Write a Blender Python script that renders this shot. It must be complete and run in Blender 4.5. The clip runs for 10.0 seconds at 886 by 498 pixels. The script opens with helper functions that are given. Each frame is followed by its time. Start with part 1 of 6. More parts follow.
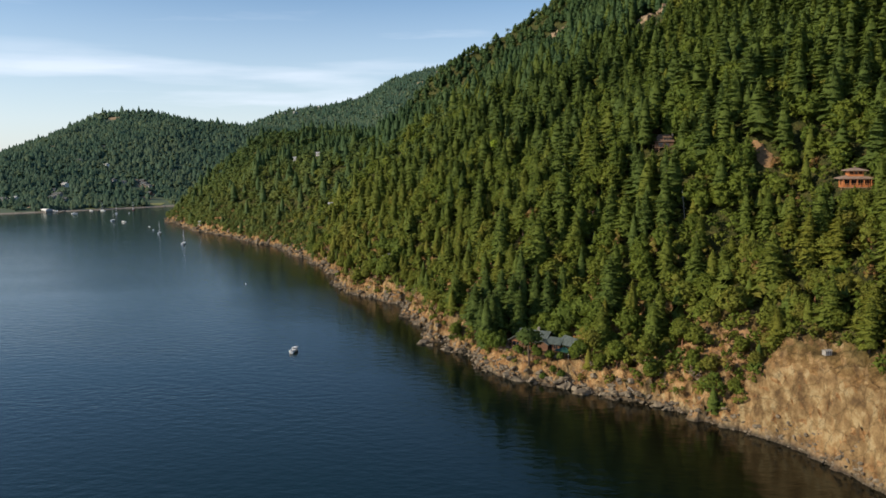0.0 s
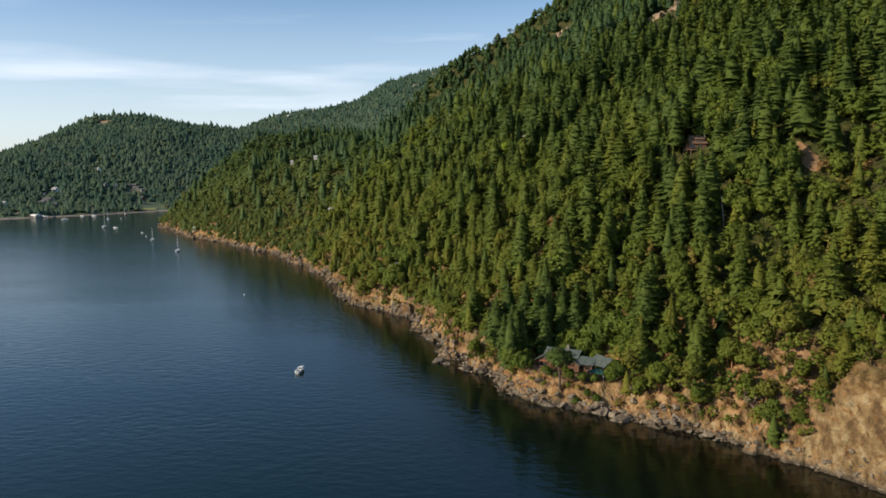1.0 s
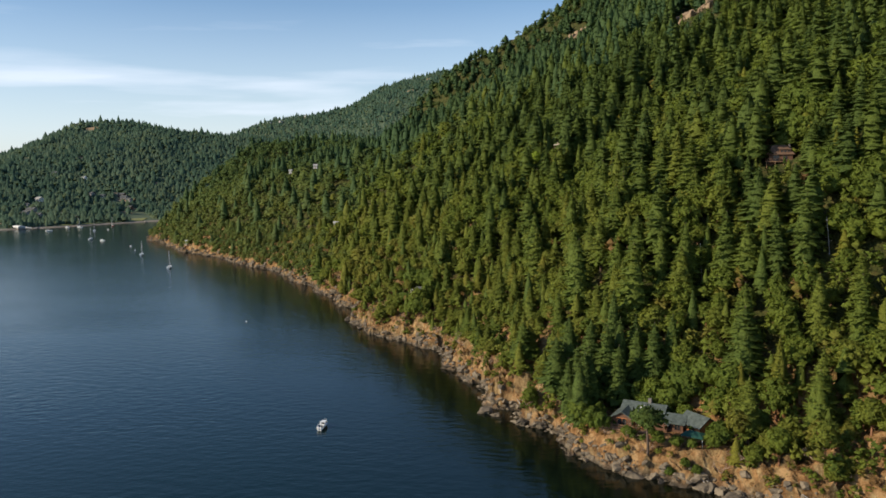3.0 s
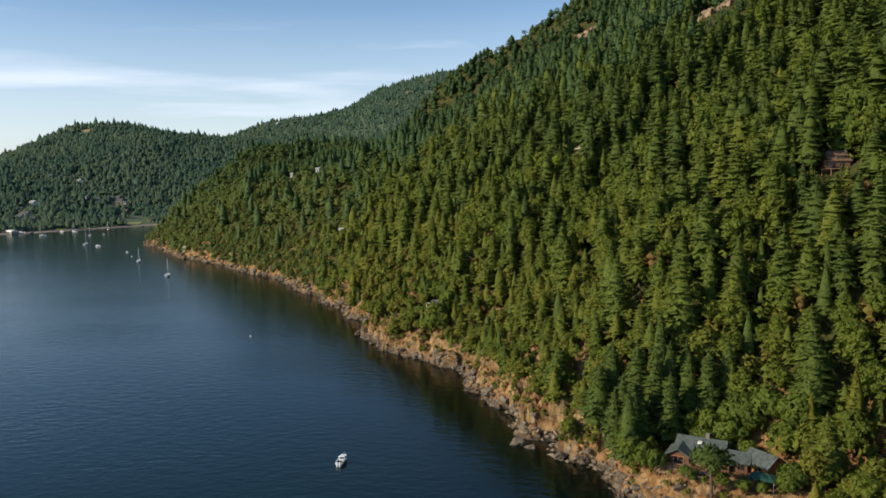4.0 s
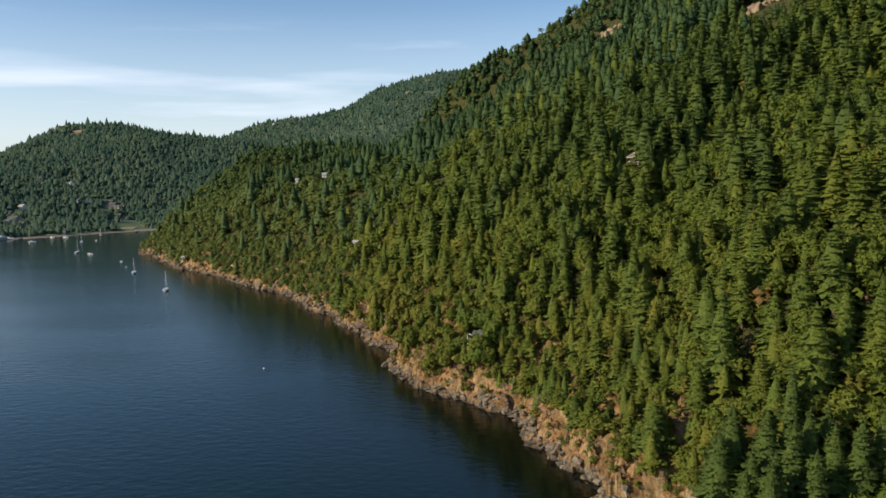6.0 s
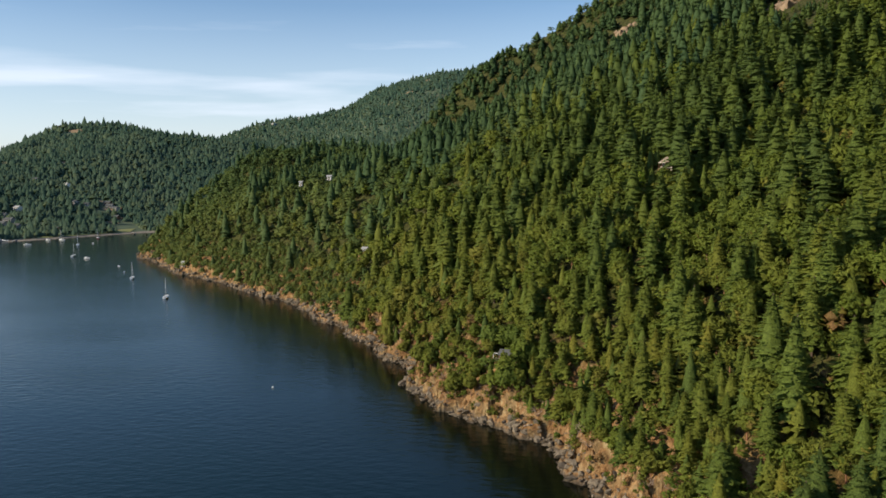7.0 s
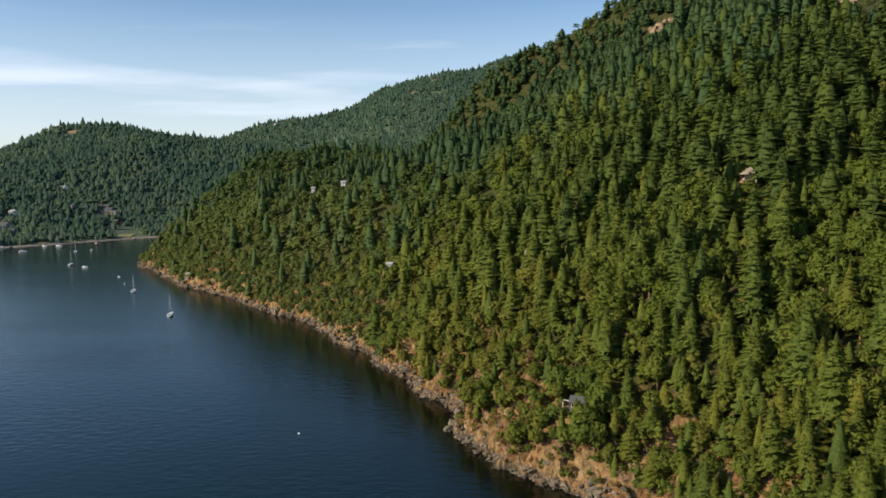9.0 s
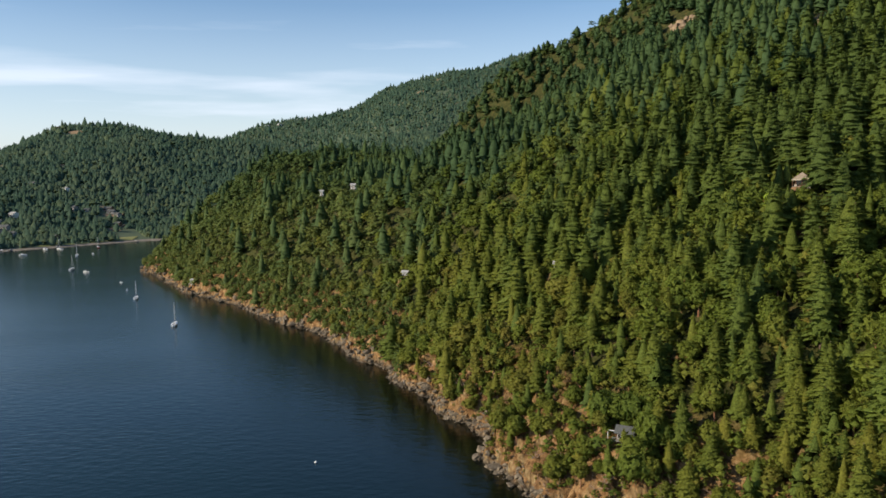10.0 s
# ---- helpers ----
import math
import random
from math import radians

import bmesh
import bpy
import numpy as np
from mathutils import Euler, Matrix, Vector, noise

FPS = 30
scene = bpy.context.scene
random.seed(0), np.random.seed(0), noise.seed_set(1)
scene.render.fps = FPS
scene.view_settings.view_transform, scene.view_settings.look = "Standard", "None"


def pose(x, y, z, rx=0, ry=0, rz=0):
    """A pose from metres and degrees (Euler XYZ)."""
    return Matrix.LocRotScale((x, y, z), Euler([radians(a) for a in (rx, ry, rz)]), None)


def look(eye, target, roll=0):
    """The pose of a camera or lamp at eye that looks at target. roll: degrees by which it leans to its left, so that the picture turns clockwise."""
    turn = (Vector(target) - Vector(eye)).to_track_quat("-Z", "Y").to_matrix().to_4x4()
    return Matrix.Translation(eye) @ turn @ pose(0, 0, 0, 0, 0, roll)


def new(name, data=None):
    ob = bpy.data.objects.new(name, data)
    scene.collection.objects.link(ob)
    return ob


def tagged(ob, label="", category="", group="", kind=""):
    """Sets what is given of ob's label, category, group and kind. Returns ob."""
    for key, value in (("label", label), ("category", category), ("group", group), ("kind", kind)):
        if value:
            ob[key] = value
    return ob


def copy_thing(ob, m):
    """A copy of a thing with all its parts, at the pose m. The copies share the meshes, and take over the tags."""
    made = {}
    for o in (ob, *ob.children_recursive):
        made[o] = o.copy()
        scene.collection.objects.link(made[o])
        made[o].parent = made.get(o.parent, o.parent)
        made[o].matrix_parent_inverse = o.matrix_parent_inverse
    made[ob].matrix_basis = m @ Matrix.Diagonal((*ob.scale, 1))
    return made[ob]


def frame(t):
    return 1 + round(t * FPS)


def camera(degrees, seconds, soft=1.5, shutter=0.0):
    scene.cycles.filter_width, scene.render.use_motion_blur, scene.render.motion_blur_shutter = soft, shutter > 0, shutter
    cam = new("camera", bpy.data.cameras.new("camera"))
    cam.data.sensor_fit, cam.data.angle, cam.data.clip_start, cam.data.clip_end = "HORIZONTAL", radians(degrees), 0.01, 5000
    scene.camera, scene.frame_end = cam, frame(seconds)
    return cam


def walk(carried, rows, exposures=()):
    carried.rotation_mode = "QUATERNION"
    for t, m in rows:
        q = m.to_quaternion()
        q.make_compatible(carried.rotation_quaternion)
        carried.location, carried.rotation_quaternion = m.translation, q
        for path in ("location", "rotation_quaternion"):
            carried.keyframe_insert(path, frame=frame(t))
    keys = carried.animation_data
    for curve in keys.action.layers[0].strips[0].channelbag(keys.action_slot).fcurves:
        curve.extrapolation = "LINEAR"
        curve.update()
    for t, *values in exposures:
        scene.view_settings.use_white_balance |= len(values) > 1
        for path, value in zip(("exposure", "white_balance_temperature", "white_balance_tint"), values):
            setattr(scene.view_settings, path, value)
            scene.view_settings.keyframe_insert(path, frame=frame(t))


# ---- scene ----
cam = camera(59.7, 10.0, soft=1.6)
PATH = [
    (0, (0.024, -2.114, 63.660), (-2.162, 97.180, 51.996), -0.64),
    (0.5, (-3.982, 7.747, 63.669), (-5.748, 107.069, 52.175), -0.73),
    (1, (-7.967, 17.443, 63.919), (-9.300, 116.796, 52.643), -0.78),
    (1.5, (-11.946, 27.000, 64.372), (-12.866, 126.383, 53.319), -0.81),
    (2, (-15.927, 36.443, 64.994), (-16.474, 135.850, 54.142), -0.84),
    (2.5, (-19.919, 45.794, 65.751), (-20.136, 145.221, 55.065), -0.88),
    (3, (-23.928, 55.076, 66.616), (-23.852, 154.516, 56.054), -0.92),
    (3.5, (-27.955, 64.305, 67.561), (-27.617, 163.754, 57.083), -0.96),
    (4, (-32.001, 73.499, 68.564), (-31.419, 172.952, 58.135), -0.99),
    (4.5, (-36.063, 82.672, 69.603), (-35.248, 182.126, 59.198), -0.99),
    (5, (-40.138, 91.837, 70.661), (-39.094, 191.289, 60.262), -0.97),
    (5.5, (-44.219, 101.002, 71.724), (-42.949, 200.452, 61.322), -0.93),
    (6, (-48.294, 110.178, 72.779), (-46.806, 209.623, 62.371), -0.88),
    (6.5, (-52.354, 119.368, 73.818), (-50.663, 218.810, 63.406), -0.81),
    (7, (-56.382, 128.578, 74.834), (-54.517, 228.017, 64.422), -0.75),
    (7.5, (-60.362, 137.810, 75.825), (-58.366, 237.246, 65.417), -0.69),
    (8, (-64.275, 147.062, 76.790), (-62.204, 246.498, 66.387), -0.66),
    (8.5, (-68.098, 156.332, 77.731), (-66.019, 255.768, 67.331), -0.66),
    (9, (-71.808, 165.616, 78.654), (-69.790, 265.053, 68.252), -0.68),
    (9.5, (-75.377, 174.908, 79.567), (-73.479, 274.346, 69.155), -0.71),
    (10, (-78.776, 184.198, 80.482), (-77.032, 283.637, 70.052), -0.70),
]
walk(cam, [(t, look(eye, target, roll)) for t, eye, target, roll in PATH], [(0.0, 0.04, 6200, 10), (10.0, 0.04, 6200, 10)])

# ---- light ----
SUN_AZ, SUN_EL = radians(-107.0), radians(28.0)   # azimuth clockwise from +y
world = bpy.data.worlds.new("sky")
scene.world = world
world.use_nodes = True
wn, wl = world.node_tree.nodes, world.node_tree.links
wn.clear()
w_out = wn.new("ShaderNodeOutputWorld")
w_bg = wn.new("ShaderNodeBackground")
w_sky = wn.new("ShaderNodeTexSky")
w_sky.sky_type, w_sky.sun_disc = "NISHITA", False
w_sky.sun_elevation, w_sky.sun_rotation = SUN_EL, SUN_AZ
w_sky.altitude, w_sky.air_density, w_sky.dust_density, w_sky.ozone_density = 60, 1.0, 0.4, 3.0
w_bg.inputs["Strength"].default_value = 0.131
# thin streaks of high cloud, denser towards the horizon
w_co = wn.new("ShaderNodeTexCoord")
w_sep = wn.new("ShaderNodeSeparateXYZ")
wl.new(w_co.outputs["Generated"], w_sep.inputs[0])
w_map = wn.new("ShaderNodeMapping")
w_map.inputs["Scale"].default_value = (2.2, 2.2, 26.0)
w_map.inputs["Rotation"].default_value = (0.0, 0.03, 0.0)
wl.new(w_co.outputs["Generated"], w_map.inputs[0])
w_noise = wn.new("ShaderNodeTexNoise")
w_noise.inputs["Scale"].default_value, w_noise.inputs["Detail"].default_value, w_noise.inputs["Roughness"].default_value = 1.3, 6, 0.55
wl.new(w_map.outputs[0], w_noise.inputs["Vector"])
w_ramp = wn.new("ShaderNodeMapRange")
w_ramp.inputs[1].default_value, w_ramp.inputs[2].default_value, w_ramp.inputs[3].default_value, w_ramp.inputs[4].default_value = 0.48, 0.75, 0.0, 0.5
wl.new(w_noise.outputs["Fac"], w_ramp.inputs[0])
w_low = wn.new("ShaderNodeMapRange")          # streaks fade out overhead
w_low.inputs[1].default_value, w_low.inputs[2].default_value, w_low.inputs[3].default_value, w_low.inputs[4].default_value = 0.145, 0.20, 1.0, 0.0
wl.new(w_sep.outputs[2], w_low.inputs[0])
w_mul = wn.new("ShaderNodeMath")
w_mul.operation = "MULTIPLY"
wl.new(w_ramp.outputs[0], w_mul.inputs[0])
wl.new(w_low.outputs[0], w_mul.inputs[1])
w_veil = wn.new("ShaderNodeMapRange")         # milky veil near the horizon
w_veil.inputs[1].default_value, w_veil.inputs[2].default_value, w_veil.inputs[3].default_value, w_veil.inputs[4].default_value = 0.05, 0.20, 0.42, 0.0
wl.new(w_sep.outputs[2], w_veil.inputs[0])
w_max = wn.new("ShaderNodeMath")
w_max.operation = "MAXIMUM"
wl.new(w_mul.outputs[0], w_max.inputs[0])
wl.new(w_veil.outputs[0], w_max.inputs[1])
# a broad thin sheet of cloud low over the hills
w_band = wn.new("ShaderNodeValToRGB")
for stop, grey in ((0.0, 0.0), (0.03, 0.3), (0.06, 1.0), (0.11, 0.95), (0.15, 0.0)):
    el = w_band.color_ramp.elements.new(stop) if stop else w_band.color_ramp.elements[0]
    el.color = (grey, grey, grey, 1)
w_band.color_ramp.elements[-1].color = (0, 0, 0, 1)
wl.new(w_sep.outputs[2], w_band.inputs[0])
w_map2 = wn.new("ShaderNodeMapping")
w_map2.inputs["Scale"].default_value = (3.0, 3.0, 30.0)
w_map2.inputs["Location"].default_value = (4.2, 1.0, 0.6)
wl.new(w_co.outputs["Generated"], w_map2.inputs[0])
w_noise2 = wn.new("ShaderNodeTexNoise")
w_noise2.inputs["Scale"].default_value, w_noise2.inputs["Detail"].default_value = 1.0, 6
wl.new(w_map2.outputs[0], w_noise2.inputs["Vector"])
w_thin = wn.new("ShaderNodeMapRange")
w_thin.inputs[1].default_value, w_thin.inputs[2].default_value, w_thin.inputs[3].default_value, w_thin.inputs[4].default_value = 0.31, 0.66, 0.0, 0.82
wl.new(w_noise2.outputs["Fac"], w_thin.inputs[0])
w_sheet = wn.new("ShaderNodeMath")
w_sheet.operation = "MULTIPLY"
wl.new(w_thin.outputs[0], w_sheet.inputs[0])
wl.new(w_band.outputs[0], w_sheet.inputs[1])
w_top = wn.new("ShaderNodeMath")
w_top.operation = "MAXIMUM"
wl.new(w_sheet.outputs[0], w_top.inputs[0])
wl.new(w_max.outputs[0], w_top.inputs[1])
w_mix = wn.new("ShaderNodeMix")
w_mix.data_type = "RGBA"
w_mix.inputs["B"].default_value = (7.0, 7.45, 8.1, 1)
wl.new(w_top.outputs[0], w_mix.inputs["Factor"])
wl.new(w_sky.outputs[0], w_mix.inputs["A"])
wl.new(w_mix.outputs["Result"], w_bg.inputs["Color"])
wl.new(w_bg.outputs[0], w_out.inputs[0])

sun = new("sun", bpy.data.lights.new("sun", "SUN"))
sun.data.energy, sun.data.angle, sun.data.color = 5.0, radians(0.6), (1.0, 0.85, 0.61)
sun_dir = Vector((math.sin(SUN_AZ) * math.cos(SUN_EL), math.cos(SUN_AZ) * math.cos(SUN_EL), math.sin(SUN_EL)))
sun.matrix_world = look(sun_dir * 500, (0, 0, 0))
scene.view_settings.exposure = 0.0


# ---- materials ----
def material(name):
    m = bpy.data.materials.new(name)
    m.use_nodes = True
    t = m.node_tree
    return m, t.nodes, t.links, t.nodes["Principled BSDF"]


def ramp_node(nodes, stops):
    r = nodes.new("ShaderNodeValToRGB")
    while len(r.color_ramp.elements) < len(stops):
        r.color_ramp.elements.new(0.5)
    for e, (p, c) in zip(r.color_ramp.elements, stops):
        e.position, e.color = p, (*c, 1)
    return r


def noise_node(nodes, links, scale, detail=4, rough=0.55, coord="Object"):
    co = nodes.new("ShaderNodeTexCoord")
    n = nodes.new("ShaderNodeTexNoise")
    n.inputs["Scale"].default_value, n.inputs["Detail"].default_value, n.inputs["Roughness"].default_value = scale, detail, rough
    links.new(co.outputs[coord], n.inputs["Vector"])
    return n


def plain(name, dark, light, scale=1.5, rough=0.7, metal=0.0, bump=0.0, bump_scale=8.0):
    """A two-tone weathered surface with fine relief."""
    m, nodes, links, b = material(name)
    n = noise_node(nodes, links, scale, 6, 0.65)
    r = ramp_node(nodes, [(0.3, dark), (0.7, light)])
    links.new(n.outputs["Fac"], r.inputs[0])
    links.new(r.outputs[0], b.inputs["Base Color"])
    b.inputs["Roughness"].default_value, b.inputs["Metallic"].default_value = rough, metal
    if bump:
        n2 = noise_node(nodes, links, bump_scale, 4)
        bp = nodes.new("ShaderNodeBump")
        bp.inputs["Strength"].default_value, bp.inputs["Distance"].default_value = bump, 0.1
        links.new(n2.outputs["Fac"], bp.inputs["Height"])
        links.new(bp.outputs[0], b.inputs["Normal"])
    return m


def foliage(name, stops, through_light=0.36):
    """Leaves: each tree has its own tint, each spray varies about it."""
    m, nodes, links, b = material(name)
    at = nodes.new("ShaderNodeAttribute")
    at.attribute_name = "tint"
    ob = nodes.new("ShaderNodeObjectInfo")
    geo = nodes.new("ShaderNodeNewGeometry")
    add = nodes.new("ShaderNodeMath")
    links.new(at.outputs["Fac"], add.inputs[0])
    red = nodes.new("ShaderNodeSeparateColor")
    links.new(ob.outputs["Color"], red.inputs[0])
    links.new(red.outputs[0], add.inputs[1])
    isl = nodes.new("ShaderNodeMath")
    isl.operation = "MULTIPLY_ADD"
    isl.inputs[1].default_value, isl.inputs[2].default_value = 0.11, -0.055
    links.new(geo.outputs["Random Per Island"], isl.inputs[0])
    tot = nodes.new("ShaderNodeMath")
    tot.use_clamp = True
    links.new(add.outputs[0], tot.inputs[0])
    links.new(isl.outputs[0], tot.inputs[1])
    r = ramp_node(nodes, stops)
    links.new(tot.outputs[0], r.inputs[0])
    # twigs and leaves within each spray
    grain = noise_node(nodes, links, 2.3, 4, 0.68)
    spread = nodes.new("ShaderNodeMapRange")
    spread.inputs[1].default_value, spread.inputs[2].default_value, spread.inputs[3].default_value, spread.inputs[4].default_value = 0.32, 0.68, 0.58, 1.46
    links.new(grain.outputs["Fac"], spread.inputs[0])
    leafy = nodes.new("ShaderNodeMix")
    leafy.data_type, leafy.blend_type = "RGBA", "MULTIPLY"
    leafy.inputs["Factor"].default_value = 1.0
    links.new(r.outputs[0], leafy.inputs["A"])
    links.new(spread.outputs[0], leafy.inputs["B"])
    tone = leafy.outputs["Result"]
    links.new(tone, b.inputs["Base Color"])
    tuft = nodes.new("ShaderNodeBump")
    tuft.inputs["Strength"].default_value, tuft.inputs["Distance"].default_value = 0.8, 0.45
    links.new(grain.outputs["Fac"], tuft.inputs["Height"])
    links.new(tuft.outputs[0], b.inputs["Normal"])
    b.inputs["Roughness"].default_value = 0.65
    b.inputs["Specular IOR Level"].default_value = 0.2
    tr = nodes.new("ShaderNodeBsdfTranslucent")
    links.new(tone, tr.inputs["Color"])
    links.new(tuft.outputs[0], tr.inputs["Normal"])
    mix = nodes.new("ShaderNodeMixShader")
    mix.inputs[0].default_value = through_light
    links.new(b.outputs[0], mix.inputs[1])
    links.new(tr.outputs[0], mix.inputs[2])
    links.new(mix.outputs[0], nodes["Material Output"].inputs["Surface"])
    return m


FIR = foliage("fir_needles", [(0.0, (0.093, 0.137, 0.030)), (0.4, (0.135, 0.178, 0.029)), (0.75, (0.183, 0.200, 0.028)), (1.0, (0.227, 0.209, 0.029))], 0.42)
LEAF = foliage("broad_leaves", [(0.0, (0.111, 0.156, 0.024)), (0.4, (0.153, 0.193, 0.026)), (0.75, (0.200, 0.217, 0.033)), (0.95, (0.240, 0.203, 0.040)), (1.0, (0.267, 0.156, 0.061))], 0.42)
# bluish, lifted greens: the haze of distance put into the leaf colour
HAZE_FIR = foliage("haze_fir_needles", [(0.0, (0.089, 0.159, 0.103)), (0.5, (0.118, 0.189, 0.119)), (1.0, (0.156, 0.216, 0.127))], 0.46)
HAZE_LEAF = foliage("haze_leaves", [(0.0, (0.112, 0.171, 0.096)), (0.5, (0.148, 0.204, 0.107)), (1.0, (0.190, 0.230, 0.115))], 0.46)
# cooler greens for the middle distance, with a thinner haze in the colour
THIN_HAZE_FIR = foliage("thin_haze_fir_needles", [(0.0, (0.073, 0.131, 0.050)), (0.5, (0.110, 0.169, 0.053)), (1.0, (0.160, 0.199, 0.057))], 0.46)
THIN_HAZE_LEAF = foliage("thin_haze_leaves", [(0.0, (0.101, 0.153, 0.043)), (0.5, (0.149, 0.192, 0.045)), (1.0, (0.197, 0.217, 0.052))], 0.46)
LIME = foliage("lime_leaves", [(0.0, (0.25, 0.36, 0.03)), (1.0, (0.34, 0.44, 0.05))], 0.45)
BARK = plain("bark", (0.05, 0.035, 0.025), (0.16, 0.11, 0.075), 3.0, 0.9, bump=0.6)
SMOOTH_BARK = plain("arbutus_bark", (0.15, 0.06, 0.03), (0.36, 0.18, 0.09), 2.0, 0.7)
DEAD = plain("dead_wood", (0.22, 0.19, 0.16), (0.45, 0.42, 0.38), 2.0, 0.85)


def ground_material():
    m, nodes, links, b = material("hillside_ground")
    co = nodes.new("ShaderNodeTexCoord")
    sep = nodes.new("ShaderNodeSeparateXYZ")
    links.new(co.outputs["Object"], sep.inputs[0])
    big = noise_node(nodes, links, 0.07, 5, 0.6)
    mid = noise_node(nodes, links, 0.45, 8, 0.68)
    fine = noise_node(nodes, links, 0.8, 8, 0.75)
    cells = nodes.new("ShaderNodeTexVoronoi")
    cells.feature = "DISTANCE_TO_EDGE"
    cells.inputs["Scale"].default_value = 0.42
    warp = nodes.new("ShaderNodeMapping")
    warp.inputs["Scale"].default_value, warp.inputs["Rotation"].default_value = (1.0, 0.7, 1.6), (0.3, 0.5, 0.4)
    links.new(co.outputs["Object"], warp.inputs[0])
    links.new(warp.outputs[0], cells.inputs["Vector"])
    # slanting beds in the rock and the wash lines of the bank
    beds = nodes.new("ShaderNodeTexNoise")
    beds.inputs["Scale"].default_value, beds.inputs["Detail"].default_value, beds.inputs["Roughness"].default_value = 0.42, 7, 0.62
    slant = nodes.new("ShaderNodeMapping")
    slant.inputs["Rotation"].default_value, slant.inputs["Scale"].default_value = (0.5, 0.9, 0.2), (1.3, 0.5, 0.6)
    links.new(co.outputs["Object"], slant.inputs[0])
    links.new(slant.outputs[0], beds.inputs["Vector"])
    face = nodes.new("ShaderNodeMix")
    face.inputs["Factor"].default_value = 0.5
    links.new(mid.outputs["Fac"], face.inputs["A"])
    links.new(beds.outputs["Fac"], face.inputs["B"])
    soil = ramp_node(nodes, [(0.37, (0.106, 0.054, 0.023)), (0.44, (0.223, 0.116, 0.047)), (0.51, (0.361, 0.204, 0.087)), (0.58, (0.489, 0.309, 0.151)), (0.66, (0.212, 0.160, 0.058))])
    links.new(face.outputs["Result"], soil.inputs[0])
    stone = ramp_node(nodes, [(0.34, (0.045, 0.036, 0.028)), (0.44, (0.15, 0.118, 0.085)), (0.54, (0.29, 0.232, 0.17)), (0.66, (0.46, 0.39, 0.30))])
    links.new(fine.outputs["Fac"], stone.inputs[0])
    # bare rock up to a ragged height above the tide
    lvl = nodes.new("ShaderNodeMath")
    lvl.operation = "MULTIPLY_ADD"
    lvl.inputs[1].default_value = 5.4
    links.new(mid.outputs["Fac"], lvl.inputs[0])
    neg = nodes.new("ShaderNodeMath")
    neg.operation = "MULTIPLY"
    neg.inputs[1].default_value = -1.0
    links.new(sep.outputs[2], neg.inputs[0])
    links.new(neg.outputs[0], lvl.inputs[2])
    fac = nodes.new("ShaderNodeMapRange")
    fac.inputs[1].default_value, fac.inputs[2].default_value = 0.5, 3.5
    links.new(lvl.outputs[0], fac.inputs[0])
    # moss, needles and salal cover the soil of the closed forest higher up
    litter = ramp_node(nodes, [(0.35, (0.038, 0.042, 0.013)), (0.5, (0.070, 0.078, 0.020)), (0.62, (0.105, 0.090, 0.030)), (0.72, (0.19, 0.125, 0.05))])
    links.new(mid.outputs["Fac"], litter.inputs[0])
    up = nodes.new("ShaderNodeMapRange")
    up.inputs[1].default_value, up.inputs[2].default_value = 14.0, 25.0
    links.new(sep.outputs[2], up.inputs[0])
    geo = nodes.new("ShaderNodeNewGeometry")
    nsep = nodes.new("ShaderNodeSeparateXYZ")
    links.new(geo.outputs["True Normal"], nsep.inputs[0])
    lie = nodes.new("ShaderNodeMapRange")             # nothing settles on the steepest faces
    lie.inputs[1].default_value, lie.inputs[2].default_value = 0.36, 0.52
    links.new(nsep.outputs[2], lie.inputs[0])
    settle = nodes.new("ShaderNodeMath")
    settle.operation = "MULTIPLY"
    links.new(up.outputs[0], settle.inputs[0])
    links.new(lie.outputs[0], settle.inputs[1])
    floor_mix = nodes.new("ShaderNodeMix")
    floor_mix.data_type = "RGBA"
    links.new(settle.outputs[0], floor_mix.inputs["Factor"])
    links.new(soil.outputs[0], floor_mix.inputs["A"])
    links.new(litter.outputs[0], floor_mix.inputs["B"])
    crag = ramp_node(nodes, [(0.36, (0.15, 0.092, 0.044)), (0.45, (0.245, 0.155, 0.072)), (0.54, (0.34, 0.228, 0.108)), (0.62, (0.48, 0.36, 0.195)), (0.70, (0.27, 0.20, 0.11))])
    links.new(beds.outputs["Fac"], crag.inputs[0])
    sheer = nodes.new("ShaderNodeMapRange")           # bare rock on the steep faces
    sheer.inputs[1].default_value, sheer.inputs[2].default_value, sheer.inputs[3].default_value, sheer.inputs[4].default_value = 0.3, 0.5, 1.0, 0.0
    links.new(nsep.outputs[2], sheer.inputs[0])
    steep = nodes.new("ShaderNodeMix")
    steep.data_type = "RGBA"
    links.new(sheer.outputs[0], steep.inputs["Factor"])
    links.new(floor_mix.outputs["Result"], steep.inputs["A"])
    links.new(crag.outputs[0], steep.inputs["B"])
    mx = nodes.new("ShaderNodeMix")
    mx.data_type = "RGBA"
    links.new(fac.outputs[0], mx.inputs["Factor"])
    links.new(steep.outputs["Result"], mx.inputs["A"])
    links.new(stone.outputs[0], mx.inputs["B"])
    # dark weed-stained band at the tide line
    tide = nodes.new("ShaderNodeMapRange")
    tide.inputs[1].default_value, tide.inputs[2].default_value, tide.inputs[3].default_value, tide.inputs[4].default_value = 0.15, 1.1, 0.75, 0.0
    links.new(sep.outputs[2], tide.inputs[0])
    mt = nodes.new("ShaderNodeMix")
    mt.data_type = "RGBA"
    mt.inputs["B"].default_value = (0.055, 0.048, 0.038, 1)
    links.new(tide.outputs[0], mt.inputs["Factor"])
    links.new(mx.outputs["Result"], mt.inputs["A"])
    tone = nodes.new("ShaderNodeMix")
    tone.data_type, tone.blend_type = "RGBA", "MULTIPLY"
    tone.inputs["Factor"].default_value = 0.5
